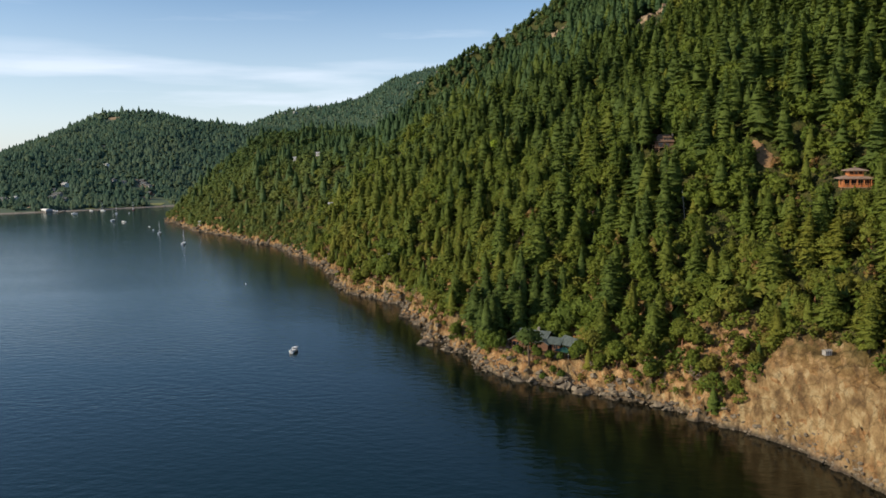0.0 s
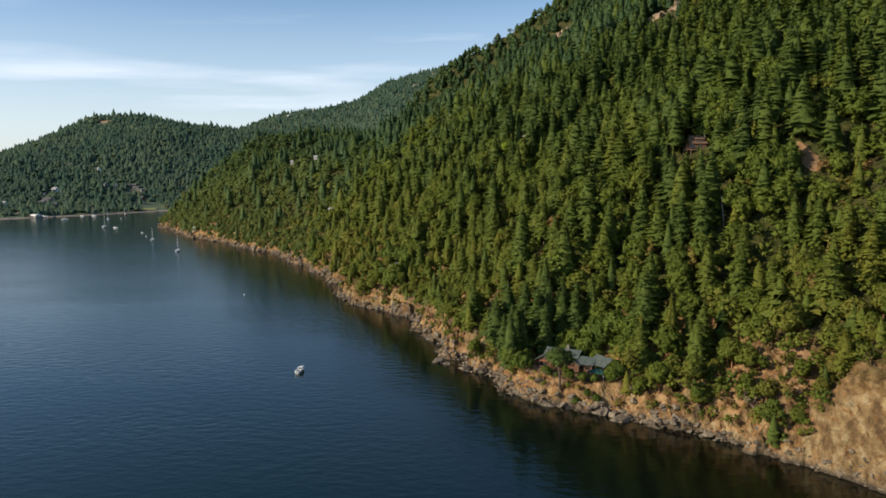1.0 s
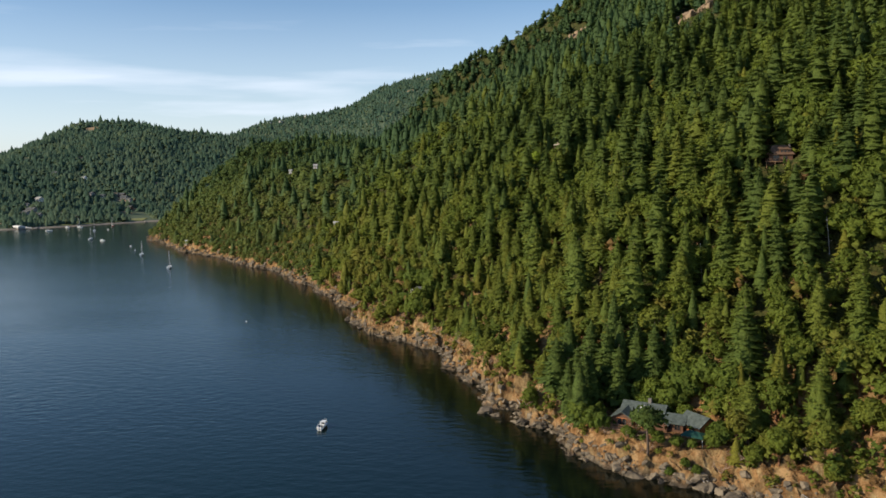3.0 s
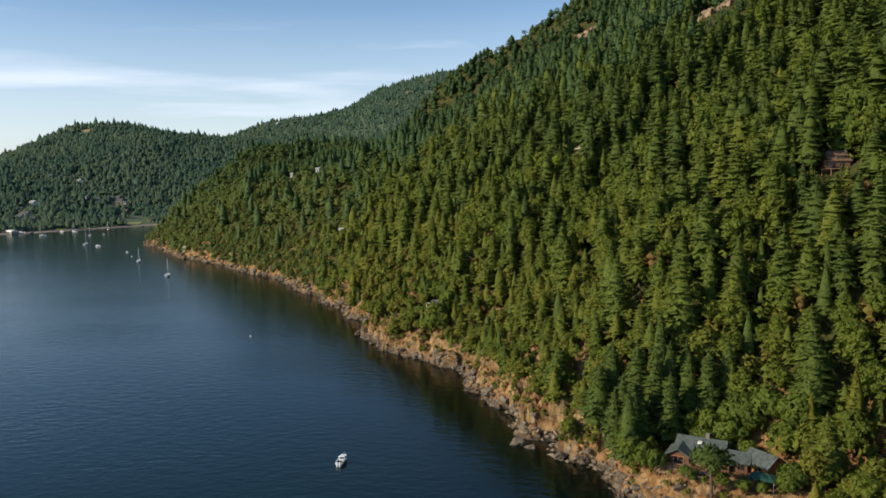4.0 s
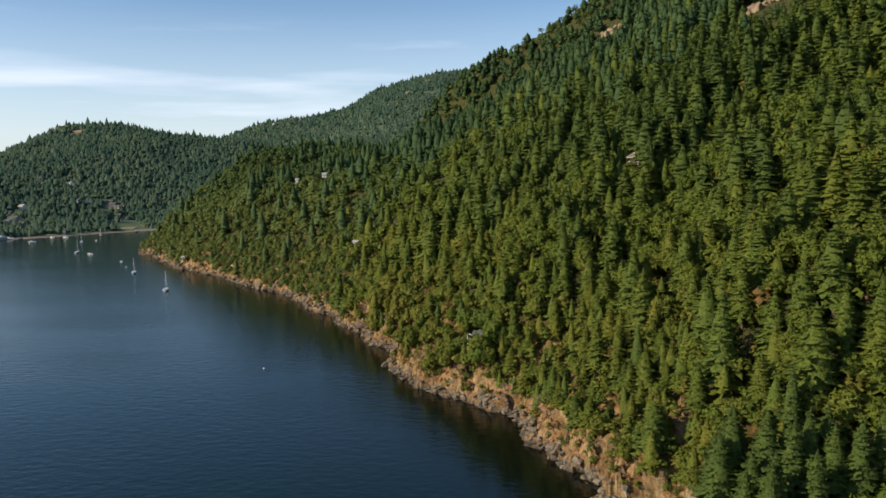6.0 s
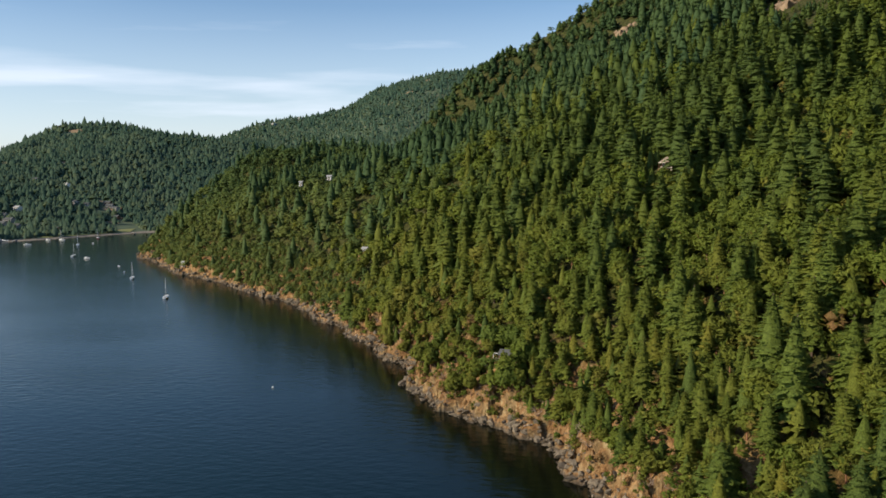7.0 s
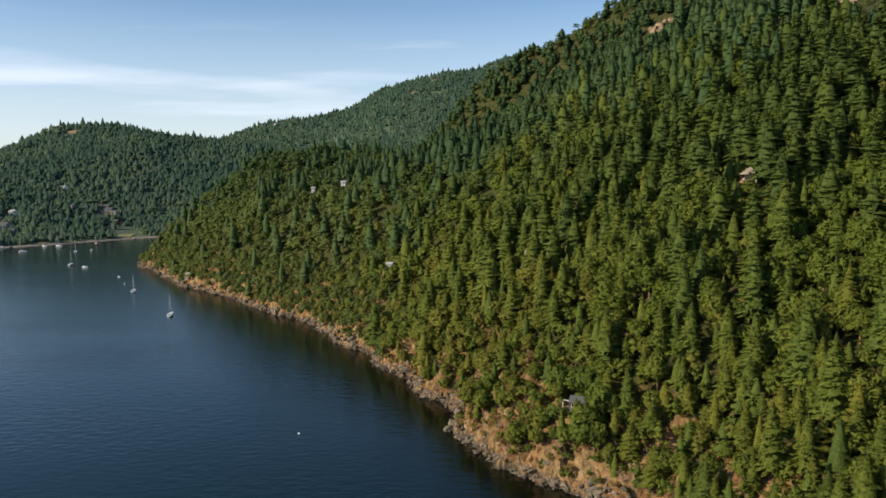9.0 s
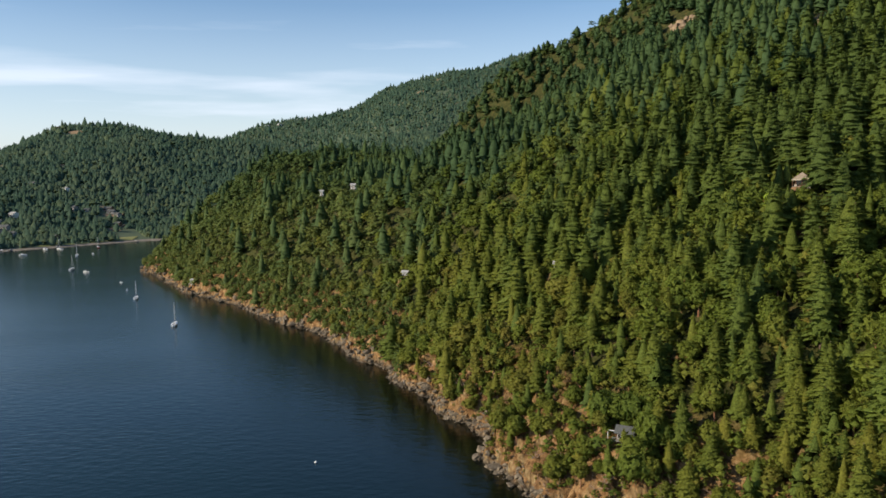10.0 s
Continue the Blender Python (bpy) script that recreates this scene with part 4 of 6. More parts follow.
# slopes outside the camera's view, thinly built
aside = (tx > 0.66 * ty + 14) | (tz > 74 + 0.225 * np.hypot(tx, ty)) | (ty > 880) | ((gu > 760) & (gd < 60))
FIR_LABEL, LEAF_LABEL = "dense stand of dark green conifers on the slope", "yellow-green broadleaf trees crowding the slope"
CHOSEN = {}
for firs, sets, mat, word, text in ((True, FIRS, FIR, "conifer", FIR_LABEL), (False, LEAFY, LEAF, "broadleaf", LEAF_LABEL)):
    mine = is_fir == firs
    close = np.where(mine & near_zone & ~aside)[0]
    close = close[np.argsort(gd[close])]
    CHOSEN[word] = stand[close[:300]]
    forest_mesh(f"{word}_stand", stand[close[300:]], sets["near"], mat, text, "trees")
    forest_mesh(f"{word}_forest", stand[mine & ~near_zone & ~far_zone & ~aside], sets["mid"], mat, text, "forest")
    woods_ = mine & ~near_zone & far_zone & ~aside
    # farther trees take the haze-coloured leaves more often
    hazed = rng.rand(len(tx)) < smooth(260, 720, np.hypot(tx, ty))
    forest_mesh(f"{word}_woods", stand[woods_ & ~hazed], sets["far"], mat, text, "forest")
    forest_mesh(f"{word}_far_woods", stand[woods_ & hazed], sets["far"], THIN_HAZE_FIR if firs else THIN_HAZE_LEAF, text, "forest")
    forest_mesh(f"{word}_upland", stand[mine & aside][::5], sets["faint"], mat, text, "forest")

# low shrubs along the edge of the trees
SHRUBS = 1700
su, sd_ = rng.uniform(-90, 330, SHRUBS), 2.2 + 20 * rng.rand(SHRUBS) ** 1.35
sx, sy = to_xy(su, coast(su) + sd_)
sz = height(su, coast(su) + sd_)
sg = rng.uniform(0.1, 0.34, SHRUBS)
shrubs = np.stack([sx, sy, sz - 0.5, rng.randint(0, KINDS, SHRUBS), rng.rand(SHRUBS) * 6.28, sg, sg * 1.3, np.clip(rng.normal(0.52, 0.4, SHRUBS), 0, 1.15)], 1)
clear = (~lodge_front(sx, sy) | (rng.rand(SHRUBS) < 0.5)) & (sd_ > 13 * smooth(-33, -40, su) * smooth(-95, -78, su)) 
for cx, cy, cr in CLEARINGS[:1]:
    clear &= np.hypot(sx - cx, sy - cy) > cr * 0.8
forest_mesh("shrub_cover", shrubs[clear & (sz > 1.8)], LEAFY["low"], LEAF, "low olive-green shrubs along the rocky shore", "shrubs")

# woods on the hills across the bay
hx, hy = np.meshgrid(np.arange(-1080, -60, 4.1), np.arange(930, 1640, 4.1), indexing="ij")
bx, by = np.meshgrid(np.arange(-760, 330, 6.6), np.arange(1620, 2150, 6.6), indexing="ij")
hx, hy = np.concatenate([hx.ravel(), bx.ravel()]), np.concatenate([hy.ravel(), by.ravel()])
hx, hy = hx + rng.uniform(-4, 4, len(hx)), hy + rng.uniform(-4, 4, len(hy))
hz = far_height(hx, hy)
inl = hy - np.interp(hx, FAR_SHORE_X, FAR_SHORE_Y)
open_land = fbm(hx / 70 + 3, hy / 70, 3)
ok = (inl > 10 + 6 * fbm(hx / 20, hy * 0 + 2.2, 2)) & (hz > 1.2) & (open_land < 0.55 - 0.3 * smooth(110, 50, inl)) & ~((hx > -330) & (hy < 1380)) & ~((hx < -300) & (hy > 1575) & (hy < 1830))
FAR_OPEN = [(-482, 1174, 11), (-470, 1170, 9), (-503, 1188, 9), (-458, 1141, 8), (-446, 1093, 9), (-566, 999, 9), (-613, 1020, 9), (-600, 1029, 9), (-562, 1052, 8), (-563, 1066, 9), (-489, 1177, 8), (-464, 1271, 8), (-572, 1106, 8), (-690, 1495, 12)]
FAR_BARE = [(-655, 1474, 13), (-678, 1295, 8), (-481, 1166, 9), (-505, 1158, 5), (-420, 1303, 5), (-600, 1299, 5), (-44, 2027, 15), (-93, 1928, 8), (-460, 1124, 7), (-460, 1254, 6)]
FAR_OPEN += [(x - 0.35 * r * k, y - r * k, r * 0.9) for x, y, r in FAR_BARE for k in (0.0, 0.8, 1.5)]
for cx, cy, cr in FAR_OPEN:                    # yards, terraces and bare tops; dry clearings stretched towards the camera
    ok &= np.hypot(hx - cx, hy - cy) > cr
hx, hy, hz = hx[ok], hy[ok], hz[ok]
hk = rng.randint(0, KINDS, len(hx))
hg = np.clip(rng.normal(0.55, 0.2, len(hx)) + 0.2 * fbm(hx / 30 + 5, hy / 30, 2), 0.3, 1.15)
woods = np.stack([hx, hy, hz - 0.5, hk, rng.rand(len(hx)) * 6.28, hg * rng.uniform(0.55, 1.1, len(hx)), hg * rng.uniform(1.0, 1.5, len(hx)), np.clip(0.42 - 0.3 * smooth(1560, 1640, hy) + 0.6 * fbm(hx / 55 + 7, hy / 55, 3) + rng.normal(0, 0.16, len(hx)), 0, 0.99)], 1)
far_fir = rng.rand(len(hx)) < 0.68
forest_mesh("far_conifer_woods", woods[far_fir], FIRS["faint"], HAZE_FIR, "far dark conifer woods on the hills across the bay", "forest")
forest_mesh("far_broadleaf_woods", woods[~far_fir], LEAFY["faint"], HAZE_LEAF, "far green broadleaf woods on the hills across the bay", "forest")


def thing(name, label, category, group="", at=(0, 0, 0), turn=0.0):
    ob = new(name)
    ob.matrix_world = pose(*at, 0, 0, turn)
    return tagged(ob, label, category, group)


def raw_part(name, verts, faces, mat, parent, label="", smoothed=False, normals=None):
    me = bpy.data.meshes.new(name)
    set_mesh(me, verts, faces, None, normals)
    me.materials.append(mat)
    if smoothed:
        me.shade_smooth()
    ob = new(name, me)
    ob.parent = parent
    return tagged(ob, label)


# single trees along the shore
for word, sets, mat in (("conifer", FIRS, FIR), ("broadleaf", LEAFY, LEAF)):
    tall = FIR_TALL if word == "conifer" else LEAFY_TALL
    models = []
    for k, (v, f, vn) in enumerate(sets["near"]):
        label = "dark green conifer with drooping sprays on the shore slope" if word == "conifer" else "rounded yellow-green broadleaf tree on the shore slope"
        tree = thing(f"{word}_tree", label, "tree", f"{word} trees above the shore")
        r2 = np.random.RandomState(k)
        tv, tf = stem(r2, tall * 0.97, 0.28, 0.0) if word == "conifer" else limbs(r2, tall, 3.4, 0.24, 5)
        raw_part("trunk", tv, tf, BARK if word == "conifer" else SMOOTH_BARK, tree)
        raw_part("crown", v, f, mat, tree, normals=vn)
        models.append([tree, False])
    for x, y, z, k, turn, gz, gw, tt in CHOSEN[word]:
        m = pose(x, y, z, 0, 0, math.degrees(turn)) @ Matrix.Diagonal((gw, gw, gz, 1))
        tree, used = models[int(k)]
        if used:
            tree = copy_thing(tree, m)
        models[int(k)][1] = True
        tree.matrix_basis = m
        for leafage in tree.children:
            leafage.color = (tt, 0, 0, 1)

# ---- shoreline boulders ----
def boulder(rng, detail=2):
    bm = bmesh.new()
    bmesh.ops.create_icosphere(bm, subdivisions=detail, radius=1.0)
    cuts = [(unit(rng.normal(0, 1, 3)), 0.35 + 0.4 * rng.rand()) for _ in range(10)]
    for v in bm.verts:
        p = np.array(v.co)
        for n, lim in cuts:
            over = p @ n - lim
            if over > 0:
                p = p - n * over * 0.92
        v.co = p * (1, 0.8, 0.62) * (1 + 0.06 * rng.normal())
    me = bpy.data.meshes.new("boulder")
    bm.to_mesh(me)
    bm.free()
    me.materials.append(STONE)
    return me


br = np.random.RandomState(77)
STONES = [boulder(br, 1) for _ in range(9)]
for i in range(300):
    u = br.uniform(-80, 330)
    d = br.normal(0.2, 1.3)
    x, y = to_xy(u, float(coast(u)) + d)
    size = (0.3 + 0.75 * br.rand() ** 3) * (0.6 if u < -18 else 0.85)
    z = max(ground_at(x, y), -0.3) + 0.15 * size
    ob = new("boulder", STONES[i % 9])
    ob.matrix_world = pose(x, y, z, br.uniform(-20, 20), br.uniform(-20, 20), br.uniform(0, 360)) @ Matrix.Diagonal((size, size, size, 1))
    tagged(ob, "grey-brown angular boulder at the waterline", "rock", "shoreline boulders")

# broken rock heaped along the waterline and through the banks
rr = np.random.RandomState(123)


def chunk(rng):
    bm = bmesh.new()
    bmesh.ops.create_icosphere(bm, subdivisions=1, radius=1.0)
    cuts = [(unit(rng.normal(0, 1, 3)), 0.3 + 0.4 * rng.rand()) for _ in range(9)]
    out = []
    for v in bm.verts:
        p = np.array(v.co) * (1 + 0.18 * rng.normal())
        for n, lim in cuts:
            p = p - n * max(p @ n - lim, 0) * 0.95
        out.append(p * (1.25, 0.8, 0.7))
    faces = np.array([[w.index for w in f.verts] for f in bm.faces])
    bm.free()
    return np.array(out), faces


CHUNKS = [chunk(rr) for _ in range(14)]
COUNT = 3600
cu = np.concatenate([rr.uniform(-95, 330, 2500), rr.uniform(330, 720, COUNT - 2500)])
cd = np.where(rr.rand(COUNT) < 0.9, rr.normal(0.7, 0.85, COUNT), rr.uniform(0, 4, COUNT))
heap = fbm(cu / 12 + 3, cd / 6, 3)
keep_c = ((heap > -0.25) | (cd < 1.5)) & ((cu > -28) | (cd < 2.2))
cu, cd = cu[keep_c], cd[keep_c]
cs = coast(cu) + cd
cx_, cy_ = to_xy(cu, cs)
cz_ = np.maximum(height(cu, cs), -0.6)
csize = (0.3 + 1.5 * rr.rand(len(cu)) ** 2.4) * np.where(cu > 330, 1.35, np.where(cu < -18, 0.55, 1.0))
vs, fs, n = [], [], 0
for k, (v, f) in enumerate(CHUNKS):
    pick = np.where(np.arange(len(cu)) % 14 == k)[0]
    a, t = rr.rand(len(pick)) * 6.28, rr.normal(0, 0.35, len(pick))
    ca, sa, ct, st = np.cos(a)[:, None], np.sin(a)[:, None], np.cos(t)[:, None], np.sin(t)[:, None]
    X0, Y0, Z0 = v[None, :, 0], v[None, :, 1] * ct - v[None, :, 2] * st, v[None, :, 1] * st + v[None, :, 2] * ct
    w = csize[pick][:, None]
    vs.append(np.stack([(ca * X0 - sa * Y0) * w + cx_[pick][:, None], (sa * X0 + ca * Y0) * w + cy_[pick][:, None], Z0 * w + cz_[pick][:, None] + 0.1 * w], -1).reshape(-1, 3))
    fs.append((f[None] + (np.arange(len(pick)) * len(v))[:, None, None]).reshape(-1, 3) + n)
    n += len(pick) * len(v)
me = bpy.data.meshes.new("rock_rubble")
set_mesh(me, np.concatenate(vs), np.concatenate(fs))
me.materials.append(STONE)
tagged(new("rock_rubble", me), "broken grey-brown rock heaped along the shore", "rocks", kind="stuff")


# ---- building kit ----
def part(name, bm, mat, parent, label="", smoothed=False):
    me = bpy.data.meshes.new(name)
    bm.to_mesh(me)
    bm.free()
    me.materials.append(mat)
    if smoothed:
        me.shade_smooth()
    ob = new(name, me)
    ob.parent = parent
    return tagged(ob, label)


def add_box(bm, x0, x1, y0, y1, z0, z1):
    vs = [bm.verts.new(p) for p in ((x0, y0, z0), (x1, y0, z0), (x1, y1, z0), (x0, y1, z0), (x0, y0, z1), (x1, y0, z1), (x1, y1, z1), (x0, y1, z1))]
    for f in ((3, 2, 1, 0), (4, 5, 6, 7), (0, 1, 5, 4), (1, 2, 6, 5), (2, 3, 7, 6), (3, 0, 4, 7)):
        bm.faces.new([vs[i] for i in f])


def box(x0, x1, y0, y1, z0, z1, bevel=0.0):
    bm = bmesh.new()
    add_box(bm, x0, x1, y0, y1, z0, z1)
    if bevel:
        bmesh.ops.bevel(bm, geom=bm.edges[:], offset=bevel, segments=1, affect="EDGES")
    return bm


def prism(outline, z0, z1):
    """An upright prism over a convex outline of (x, y)."""
    bm = bmesh.new()
    lo, hi = [bm.verts.new((x, y, z0)) for x, y in outline], [bm.verts.new((x, y, z1)) for x, y in outline]
    n = len(outline)
    bm.faces.new(lo[::-1])
    bm.faces.new(hi)
    for i in range(n):
        bm.faces.new((lo[i], lo[(i + 1) % n], hi[(i + 1) % n], hi[i]))
    return bm


def hip_roof(cx, cy, w, d, z, rise, over, ridge=0.4, thick=0.22):
    """A roof with sloping ends; ridge: share of the width that the ridge keeps (1: gable)."""
    bm = bmesh.new()
    hw, hd, r = w / 2 + over, d / 2 + over, ridge * w / 2 + (over if ridge >= 1 else 0)
    for dz in (0.0, -thick):
        pts = [(-hw, -hd, z), (hw, -hd, z), (hw, hd, z), (-hw, hd, z), (-r, 0, z + rise), (r, 0, z + rise)]
        v = [bm.verts.new((cx + a, cy + b, c + dz)) for a, b, c in pts]
        faces = ((0, 1, 5, 4), (1, 2, 5), (2, 3, 4, 5), (3, 0, 4))
        for f in faces if dz == 0 else [g[::-1] for g in faces]:
            if ridge >= 1 and len(f) == 3:
                continue
            bm.faces.new([v[i] for i in f])
    vs = list(bm.verts)
    loop = (0, 1, 2, 3) if ridge < 1 else (0, 1, 5, 2, 3, 4)
    for i in range(len(loop)):
        a, b = loop[i], loop[(i + 1) % len(loop)]
        bm.faces.new((vs[a], vs[a + 6], vs[b + 6], vs[b]))
    return bm


def gable_wall(cx, cy, w, d, h, rise):
    """Walls of a block with a gable at each end of its width."""
    bm = bmesh.new()
    hw, hd = w / 2, d / 2
    pts = [(-hw, -hd, 0), (hw, -hd, 0), (hw, hd, 0), (-hw, hd, 0), (-hw, -hd, h), (hw, -hd, h), (hw, hd, h), (-hw, hd, h), (-hw, 0, h + rise), (hw, 0, h + rise)]
    v = [bm.verts.new((cx + a, cy + b, c - (1.5 if c == 0 else 0))) for a, b, c in pts]
    for f in ((3, 2, 1, 0), (0, 1, 5, 4), (2, 3, 7, 6), (1, 2, 6, 9, 5), (3, 0, 4, 8, 7), (4, 5, 9, 8), (6, 7, 8, 9)):
        bm.faces.new([v[i] for i in f])
    return bm


def window(parent, x, y, z, w, h, face, frame_mat, proud=0.05):
    """A framed window on the wall face: 'f' looks to -y, 'l' to -x, 'r' to +x, 'b' to +y."""
    def slab(a0, a1, z0, z1, depth0, depth1):
        if face in "fb":
            s = -1 if face == "f" else 1
            ys = sorted((y + s * depth0, y + s * depth1))
            return (x + a0, x + a1, ys[0], ys[1], z0, z1)
        s = -1 if face == "l" else 1
        xs = sorted((x + s * depth0, x + s * depth1))
        return (xs[0], xs[1], y + a0, y + a1, z0, z1)

    bm = bmesh.new()
    b = 0.11
    for a0, a1, z0, z1 in ((-w / 2 - b, -w / 2, z - b, z + h + b), (w / 2, w / 2 + b, z - b, z + h + b), (-w / 2, w / 2, z + h, z + h + b), (-w / 2, w / 2, z - b, z), (-0.035, 0.035, z, z + h)):
        add_box(bm, *slab(a0, a1, z0, z1, 0.0, proud + 0.05))
    win = part("window", bm, frame_mat, parent)
    part("pane", box(*slab(-w / 2, w / 2, z, z + h, 0.004, proud)), GLASS, win)
    return win


def railing(parent, x0, x1, y, z, mat, every=1.4):
    bm = bmesh.new()
    n = max(1, round((x1 - x0) / every))
    for i in range(n + 1):
        x = x0 + (x1 - x0) * i / n
        add_box(bm, x - 0.05, x + 0.05, y - 0.05, y + 0.05, z, z + 1.0)
    add_box(bm, x0, x1, y - 0.06, y + 0.06, z + 0.95, z + 1.05)
    add_box(bm, x0, x1, y - 0.03, y + 0.03, z + 0.5, z + 0.56)
    return part("railing", bm, mat, parent)


def block(parent, cx, cy, w, d, h, rise, wall, roof, over=0.6, ridge=1.0, windows=(), trim=None):
    """One wing of a house: walls with gables or a hipped roof, eaves and windows."""
    part("wall", gable_wall(cx, cy, w, d, h, rise - 0.25 if ridge >= 1 else 0.02), wall, parent)
    part("roof", hip_roof(cx, cy, w, d, h + 0.02, rise * (1 + 2 * over / d) - 0.0, over, ridge), roof, parent) if ridge < 1 else \
        part("roof", hip_roof(cx, cy, w, d, h - rise * 2 * over / d + 0.02, rise * (1 + 2 * over / d), over, 1.0), roof, parent)
    for face, a, z, ww, hh in windows:
        x, y = (cx + a, cy + (-d / 2 if face == "f" else d / 2)) if face in "fb" else (cx + (-w / 2 if face == "l" else w / 2), cy + a)
        window(parent, x, y, z, ww, hh, face, trim or WHITE)


def deck(parent, x0, x1, y0, y1, z, mat, drop=2.5):
    part("deck", box(x0, x1, y0, y1, z - 0.18, z), mat, parent)
    for px in np.linspace(x0 + 0.2, x1 - 0.2, max(2, int((x1 - x0) / 2.5) + 1)):
        part("post", box(px - 0.09, px + 0.09, y0 + 0.1, y0 + 0.28, z - drop, z - 0.18), mat, parent)


GLASS = plain("window_glass", (0.012, 0.015, 0.018), (0.03, 0.035, 0.04), 2.0, 0.06)
WHITE = plain("white_paint", (0.62, 0.60, 0.56), (0.80, 0.78, 0.74), 1.2, 0.55)
CEDAR = plain("red_cedar", (0.32, 0.10, 0.03), (0.55, 0.21, 0.07), 2.2, 0.65, bump=0.3)
BROWN = plain("brown_siding", (0.085, 0.040, 0.022), (0.18, 0.088, 0.047), 2.0, 0.75, bump=0.3)
SHAKE = plain("grey_shingle", (0.058, 0.060, 0.057), (0.128, 0.130, 0.124), 1.4, 0.8, bump=0.5, bump_scale=5)
GREEN_SHAKE = plain("mossy_shingle", (0.036, 0.048, 0.042), (0.108, 0.128, 0.114), 1.1, 0.7, bump=0.5, bump_scale=5)
BROWN_SHAKE = plain("brown_shingle", (0.10, 0.055, 0.033), (0.20, 0.118, 0.072), 1.4, 0.85, bump=0.5, bump_scale=5)
LIGHT_ROOF = plain("pale_roof", (0.30, 0.29, 0.28), (0.46, 0.45, 0.43), 1.0, 0.7, bump=0.3)
DECKING = plain("deck_boards", (0.24, 0.13, 0.07), (0.42, 0.25, 0.14), 2.5, 0.75)
GREY_WOOD = plain("weathered_boards", (0.20, 0.185, 0.165), (0.40, 0.375, 0.34), 3.0, 0.85)
PALE_SHAKE = plain("weathered_shingle", (0.17, 0.115, 0.085), (0.34, 0.235, 0.175), 1.4, 0.85, bump=0.5, bump_scale=5)
TAN_SHAKE = plain("tan_shingle", (0.24, 0.185, 0.135), (0.40, 0.32, 0.24), 1.4, 0.85, bump=0.5, bump_scale=5)
TEAL = plain("teal_canvas", (0.005, 0.040, 0.026), (0.009, 0.066, 0.045), 1.5, 0.8)
BRICK = plain("chimney_stone", (0.11, 0.095, 0.085), (0.25, 0.225, 0.2), 5.0, 0.9, bump=0.5)
GELCOAT = plain("white_gelcoat", (0.74, 0.74, 0.73), (0.84, 0.84, 0.83), 0.8, 0.3)
NAVY = plain("navy_paint", (0.012, 0.02, 0.05), (0.03, 0.045, 0.09), 1.0, 0.4)
RUST_RED = plain("dark_red_paint", (0.10, 0.015, 0.012), (0.18, 0.03, 0.02), 1.0, 0.5)
ALLOY = plain("mast_alloy", (0.55, 0.55, 0.54), (0.74, 0.74, 0.73), 1.0, 0.45)
DARK = plain("dark_vinyl", (0.012, 0.012, 0.014), (0.035, 0.035, 0.04), 2.0, 0.6)
BUOY = plain("buoy_shell", (0.68, 0.68, 0.66), (0.82, 0.82, 0.8), 2.0, 0.4)
LAWN = plain("lawn", (0.16, 0.18, 0.05), (0.30, 0.28, 0.10), 0.08, 0.95)
BEACH = plain("beach_stone", (0.12, 0.10, 0.075), (0.32, 0.27, 0.21), 0.15, 0.95)

# ---- houses on the near slope ----
# low lodge on the terrace
lodge = thing("lodge", "low brown wooden lodge with grey shingle roofs above the rocks", "house", at=(24.2, 229.2, 6.3), turn=-30)
block(lodge, -2.0, 1.2, 9.0, 6.0, 3.0, 1.7, BROWN, GREEN_SHAKE, 0.7, 1.0, [("f", -2.6, 0.7, 1.6, 1.5), ("f", 2.2, 0.7, 2.0, 1.5), ("l", 0.0, 0.7, 2.4, 1.7)], CEDAR)


def front_gable(name, cx, cy, w, d, h, rise, mat, over=0.0):
    """A wing whose gable looks to the front: walls, or with eaves a roof."""
    bm = gable_wall(0, 0, w, d, h, rise - 0.2) if not over else hip_roof(0, 0, w, d, h - rise * 2 * over / d + 0.02, rise * (1 + 2 * over / d), over, 1.0)
    bmesh.ops.rotate(bm, cent=(0, 0, 0), matrix=Matrix.Rotation(math.pi / 2, 3, "Z"), verts=bm.verts[:])
    bmesh.ops.translate(bm, vec=(cx, cy, 0), verts=bm.verts[:])
    return part(name, bm, mat, lodge)


front_gable("wing_wall", -5.6, -2.4, 5.4, 4.4, 2.6, 1.3, BROWN)
front_gable("wing_roof", -5.6, -2.4, 5.4, 4.4, 2.6, 1.3, GREEN_SHAKE, 0.6)
window(lodge, -5.6, -5.1, 0.7, 2.2, 1.4, "f", CEDAR)
window(lodge, -7.8, -2.4, 0.7, 2.0, 1.4, "l", CEDAR)
front_gable("porch_wall", 2.6, -2.2, 3.6, 3.4, 2.2, 0.9, BROWN)
front_gable("porch_roof", 2.6, -2.2, 3.6, 3.4, 2.2, 0.9, GREEN_SHAKE, 0.55)
block(lodge, 5.4, -0.2, 4.4, 5.4, 2.4, 1.1, BROWN, GREEN_SHAKE, 0.6, 1.0, [("f", -1.0, 0.6, 1.2, 1.3), ("f", 1.0, 0.6, 1.2, 1.3)], BROWN)
lean = bmesh.new()
for z_ in (0.0, -0.12):
    lean.faces.new([lean.verts.new(q) for q in ((-3.3, -4.6, 2.25 + z_), (0.7, -4.6, 2.25 + z_), (0.7, -1.9, 2.85 + z_), (-3.3, -1.9, 2.85 + z_))][::1 if z_ == 0 else -1])
lv = list(lean.verts)
for k in range(4):
    lean.faces.new((lv[k], lv[(k + 1) % 4], lv[4 + (k + 1) % 4], lv[k + 4]))
bmesh.ops.recalc_face_normals(lean, faces=lean.faces[:])
part("veranda_roof", lean, LIGHT_ROOF, lodge, "pale veranda roof")
